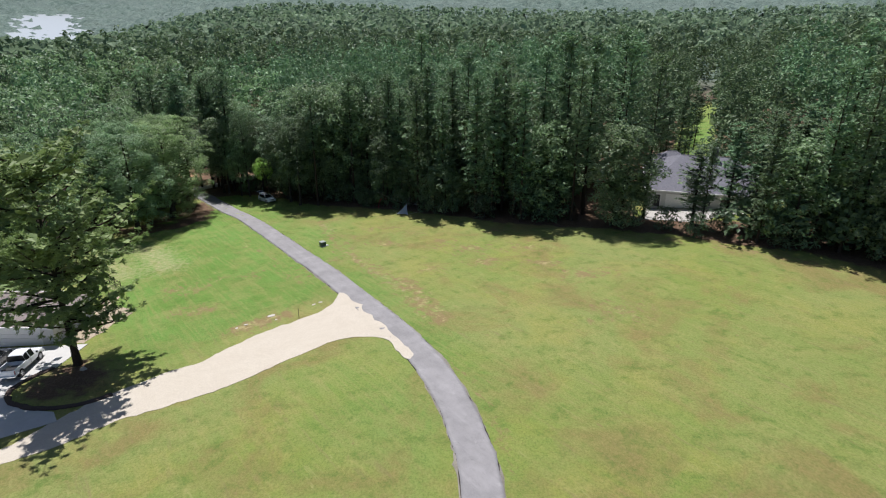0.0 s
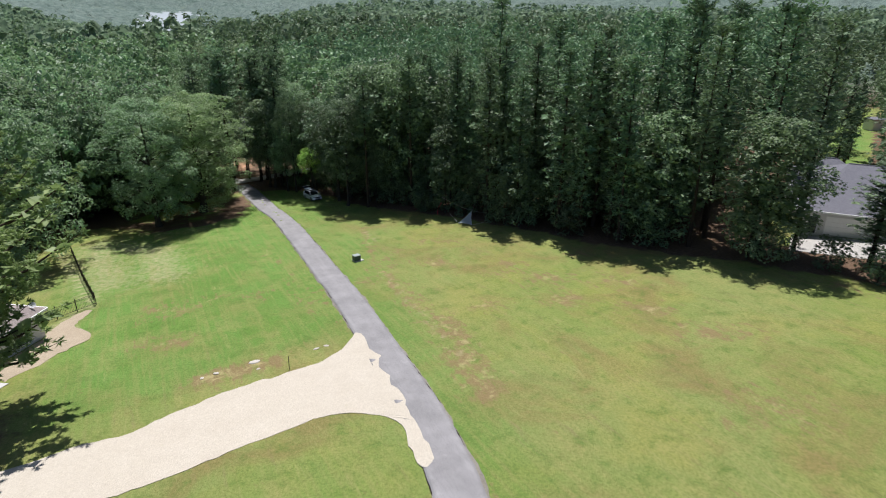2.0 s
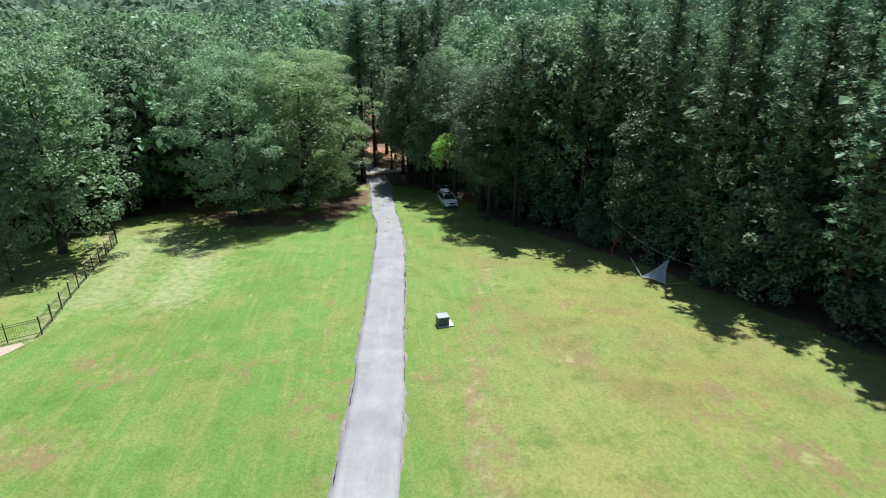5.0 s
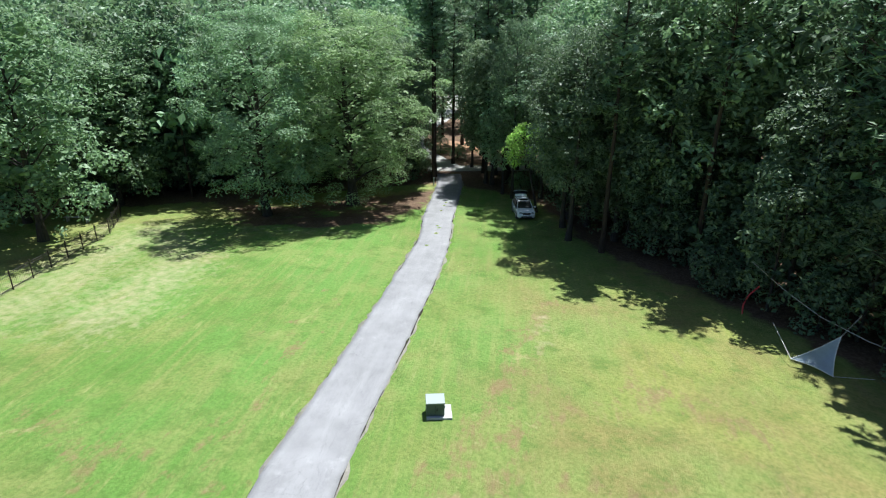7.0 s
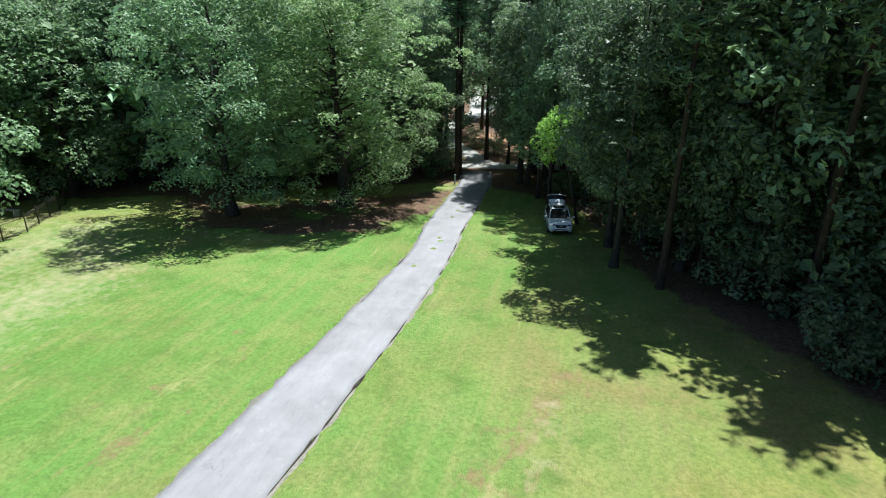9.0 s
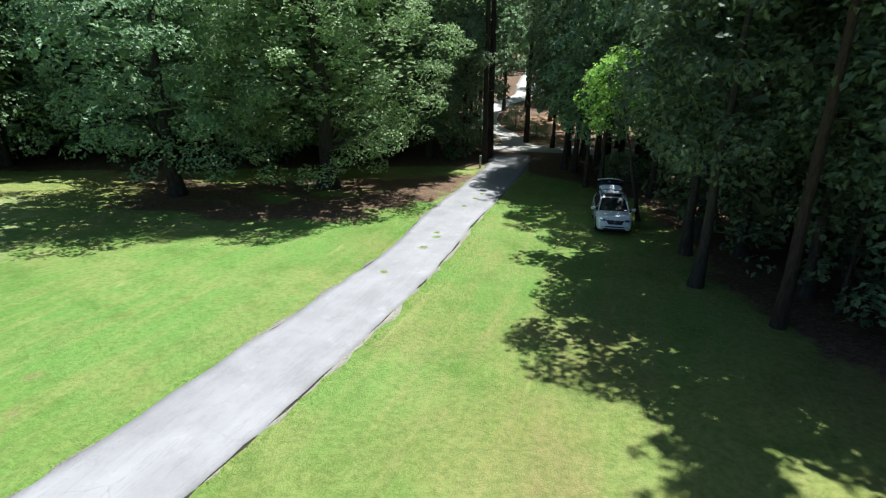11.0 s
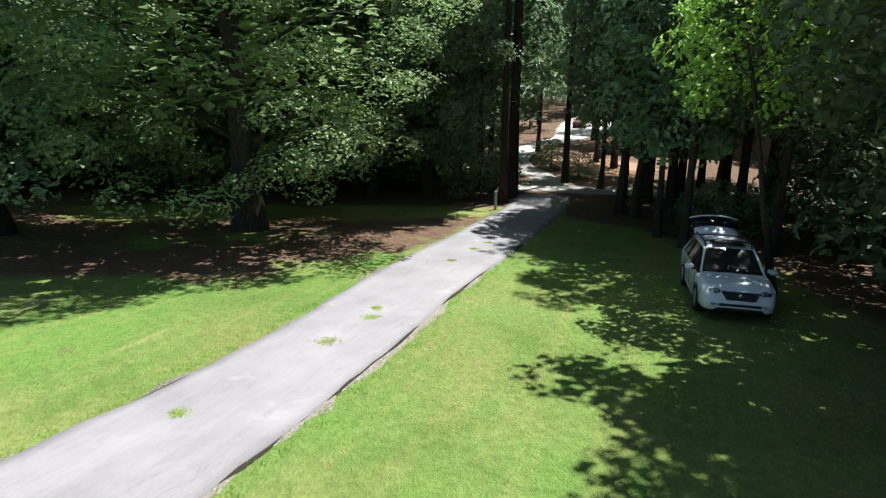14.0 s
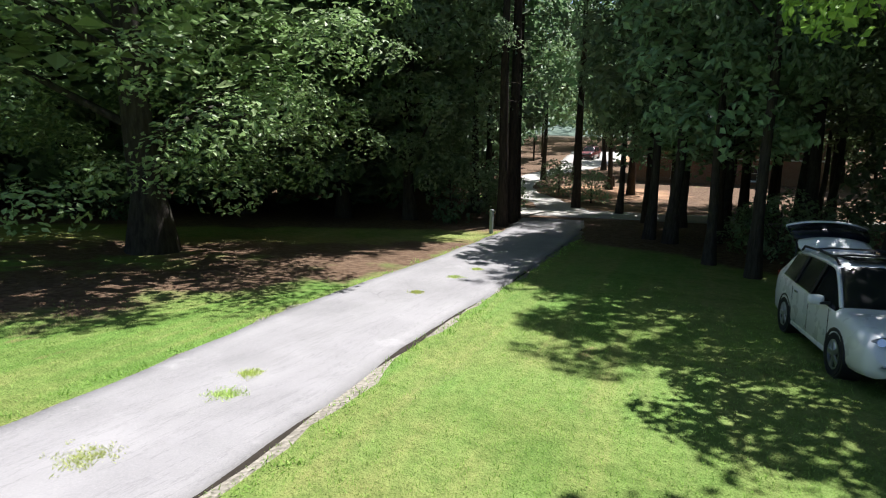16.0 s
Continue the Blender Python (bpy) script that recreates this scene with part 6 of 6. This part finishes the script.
NET = plain("pale_blue_netting", (0.5, 0.58, 0.68), 0.8, 0, 0.15, 4.0)
ROPE = plain("pale_rope", (0.55, 0.53, 0.48), 0.9)
ham = thing("hammock", pose(0, 0, 0), "pale blue triangular netting hammock slung low between trees", "hammock")
zt = gz(-7, 105)
A, B, C = Vector((-8.25, 104.4, zt + 0.35)), Vector((-6.55, 105.7, zt + 1.75)), Vector((-6.3, 104.3, zt + 0.2))
b = bmesh.new()
rows, nn = [], 10
for i in range(nn + 1):
    u = i / nn
    row = []
    for j in range(nn + 1 - i):
        v = j / nn
        w = 1 - u - v
        p = A * w + B * u + C * v
        pull = 0.55 * (u * v + v * w + w * u)
        cen = (A + B + C) / 3
        p = p + (cen - p) * pull * 0.9 + Vector((0, 0, -0.4 * u * v * w * 9))
        row.append(b.verts.new(p))
    rows.append(row)
for i in range(nn):
    for j in range(nn - i):
        b.faces.new((rows[i][j], rows[i + 1][j], rows[i][j + 1]))
        if j < nn - i - 1:
            b.faces.new((rows[i + 1][j], rows[i + 1][j + 1], rows[i][j + 1]))
edge_lines = [[v.co.copy() for v in rows[0]], [r_[0].co.copy() for r_ in rows], [r_[-1].co.copy() for r_ in rows]]
bmesh.ops.solidify(b, geom=b.faces[:], thickness=0.015)
part("netting", b, NET, ham)
for ln in edge_lines:
    part("hem", pipe(ln, 0.022, 5), WHITE_TRIM, ham)
part("cord", pipe([B, B + Vector((0.5, 1.2, 0.9))], 0.015, 4), ROPE, ham)
part("cord", pipe([C, C + Vector((1.6, 0.6, 0.25))], 0.015, 4), ROPE, ham)
part("cord", pipe([A, A + Vector((-1.6, 2.4, 0.5))], 0.015, 4), ROPE, ham)

RED = plain("red_webbing", (0.5, 0.04, 0.05), 0.7)
strap = thing("strap", pose(0, 0, 0), "red webbing strap hanging in a curve at the wood's edge", "strap")
z_ = gz(-12, 109)
part("webbing", pipe([(-12.0, 109.0, z_ + 0.3), (-12.05, 109.1, z_ + 0.9), (-11.9, 109.3, z_ + 1.5), (-11.5, 109.7, z_ + 2.1)], 0.045, 5), RED, strap)
rope = thing("rope", pose(0, 0, 0), "thin pale rope sagging between two trunks", "rope")
part("line", pipe([(-12.4, 110.6, z_ + 3.1), (-10.2, 109.6, z_ + 2.3), (-8.0, 108.6, z_ + 1.75), (-5.5, 107.6, z_ + 1.6), (-3, 106.4, z_ + 1.9)], 0.018, 4), ROPE, rope)

STONE = plain("pale_stone", (0.52, 0.48, 0.42), 0.9, 0, 0.2, 2.0, 0.6)


def rough_stone(w, d, h, seed):
    r = np.random.default_rng(seed)
    b = bmesh.new()
    bmesh.ops.create_icosphere(b, subdivisions=2, radius=0.5)
    for v in b.verts:
        v.co = Vector((v.co.x * w, v.co.y * d, v.co.z * h)) * (1 + 0.25 * noise.noise(v.co * 2.1 + Vector((seed, 0, 0)))) 
    return b


# the last one stands in for a small white object at the pine's base
for x, y, w, d, h, t in ((-20.05, 63.3, 0.95, 0.6, 0.16, 30), (-22.4, 61.2, 0.5, 0.35, 0.14, 10), (-23.2, 60.4, 0.4, 0.3, 0.12, 80), (-19.2, 62.2, 0.35, 0.25, 0.1, 50), (-14.9, 66.6, 0.5, 0.3, 0.1, 0), (-15.6, 66.0, 0.6, 0.3, 0.1, 40),
                         (-36.2, 52.5, 0.7, 0.5, 0.45, 20)):
    s = thing("stone", stand(x, y, t, h * 0.2), "pale rough stone lying in the grass", "stone", "loose stones")
    part("rock", rough_stone(w, d, h, int(x * 7) % 50), STONE, s)
stake = thing("stake", stand(-16.6, 62.4, 0), "thin metal marker stake in the grass", "stake")
part("rod", pipe([(0, 0, -0.2), (0.02, 0, 0.6), (0.05, 0.02, 1.15)], 0.03, 5), FENCE_BLACK, stake)
post = thing("marker_post", stand(-52.3, 125.3, 20), "short pale utility marker post by the drive", "post")
part("shaft", block((0.13, 0.13, 1.0), (0, 0, 0.42), 0.02), SAGE, post)
part("cap", block((0.16, 0.16, 0.1), (0, 0, 0.95), 0.03), SAGE, post)
stump = thing("tree_stump", stand(-68.1, 149.4, 0), "dark cut tree stump on bare earth", "stump")
part("stem", lathe([(0.42, -0.2), (0.32, 0.15), (0.28, 0.9), (0.22, 0.95)], 12, "Z"), BARK_PINE, stump)

bench = thing("garden_bench", stand(-66.0, 90.3, 35), "pale weathered garden bench on the grass behind the fence", "bench")
GREY_WOOD = plain("weathered_wood", (0.45, 0.43, 0.4), 0.85, 0, 0.15, 3.0, 0.3)
for i in range(4):
    part("seat_slat", block((2.6, 0.1, 0.035), (0, -0.18 + 0.12 * i, 0.45), 0.008), GREY_WOOD, bench)
for s_ in (-1, 1):
    part("leg", block((0.08, 0.44, 0.45), (s_ * 1.0, 0, 0.21), 0.01), GREY_WOOD, bench)
# ---- grass blades where the camera comes low, and weeds on the drive ----
def blades(name, places, height, seed, mat, per=5, spread=0.05):
    """Tufts of narrow folded blades, standing on the ground."""
    r = np.random.default_rng(seed)
    n = len(places)
    base = np.repeat(np.column_stack([places, ground_z(places[:, 0], places[:, 1])]), per, 0)
    base[:, :2] += r.normal(0, spread, (n * per, 2))
    up = np.column_stack([r.normal(0, 0.45, (n * per, 2)), np.ones(n * per)])
    h = (height * r.uniform(0.5, 1.4, n * per))[:, None]
    side = np.column_stack([r.normal(size=(n * per, 2)), np.zeros(n * per)])
    side /= np.linalg.norm(side, axis=1)[:, None] + 1e-9
    w = h * 0.14
    V = np.stack([base - side * w, base + side * w, base + up * h * 0.6 + side * w * 0.7, base + up * h], 1).reshape(-1, 3)
    tone = np.repeat(r.uniform(0, 1, n * per), 4)
    return new(name, card_mesh(name, V, mat, tone))


BLADE = leaf_mat("grass_blade", (0.15, 0.28, 0.055), (0.34, 0.46, 0.13), (0.34, 0.56, 0.1), 0.25, 0.5)
WEED = leaf_mat("weed_leaf", (0.34, 0.44, 0.12), (0.5, 0.56, 0.2), (0.42, 0.54, 0.12), 0.1)
gr_ = np.random.default_rng(77)
q = np.column_stack([gr_.uniform(-46, -26, 64000), gr_.uniform(104, 124, 64000)])
d_cam = np.hypot(q[:, 0] + 35, q[:, 1] - 113)
on_drive = np.min(np.hypot(q[:, None, 0] - DRIVE_MID[None, ::4, 0], q[:, None, 1] - DRIVE_MID[None, ::4, 1]), axis=1) < 1.55
q = q[(~on_drive) & (gr_.random(len(q)) < np.clip(1.1 - d_cam / 11, 0, 1)) & inside(q[:, 0], q[:, 1], OPEN)]
tagged(blades("grass", q, 0.032, 5, BLADE, 3, 0.07), "short mown grass blades over the lawn", "grass", kind="stuff")
t_ = np.gradient(DRIVE_MID, axis=0)
t_ /= np.linalg.norm(t_, axis=1)[:, None]
n_ = np.stack([-t_[:, 1], t_[:, 0]], 1)
sel = (DRIVE_MID[:, 1] > 84) & (DRIVE_MID[:, 1] < 127)
rim_ = np.concatenate([np.repeat(DRIVE_MID[sel] + s * n_[sel] * 1.62, 9, 0) for s in (-1, 1)])
rim_ += gr_.normal(0, 0.09, rim_.shape) + np.repeat(gr_.normal(0, 0.2, (len(rim_) // 9, 2)), 9, 0) * 0.4
tagged(blades("verge_grass", rim_, 0.06, 6, BLADE, 4, 0.07), "longer grass leaning over the driveway edge", "grass", kind="stuff")
for x, y, w in ((-38.1, 110.1, 0.34), (-39.1, 111.6, 0.26), (-39.7, 112.05, 0.2), (-43.3, 116.6, 0.18), (-44.5, 118.4, 0.22), (-36.2, 106.9, 0.2), (-45.2, 119.6, 0.15)):
    pts = np.column_stack([gr_.normal(x, w * 0.36, 110), gr_.normal(y, w * 0.36, 110)])
    wd = blades("weed_tuft", pts, 0.035, int(-x * 10) % 97, WEED, 6, 0.03)
    wd.location.z += 0.085
    tagged(wd, "low green weed tuft growing through the asphalt", "weed", kind="stuff")
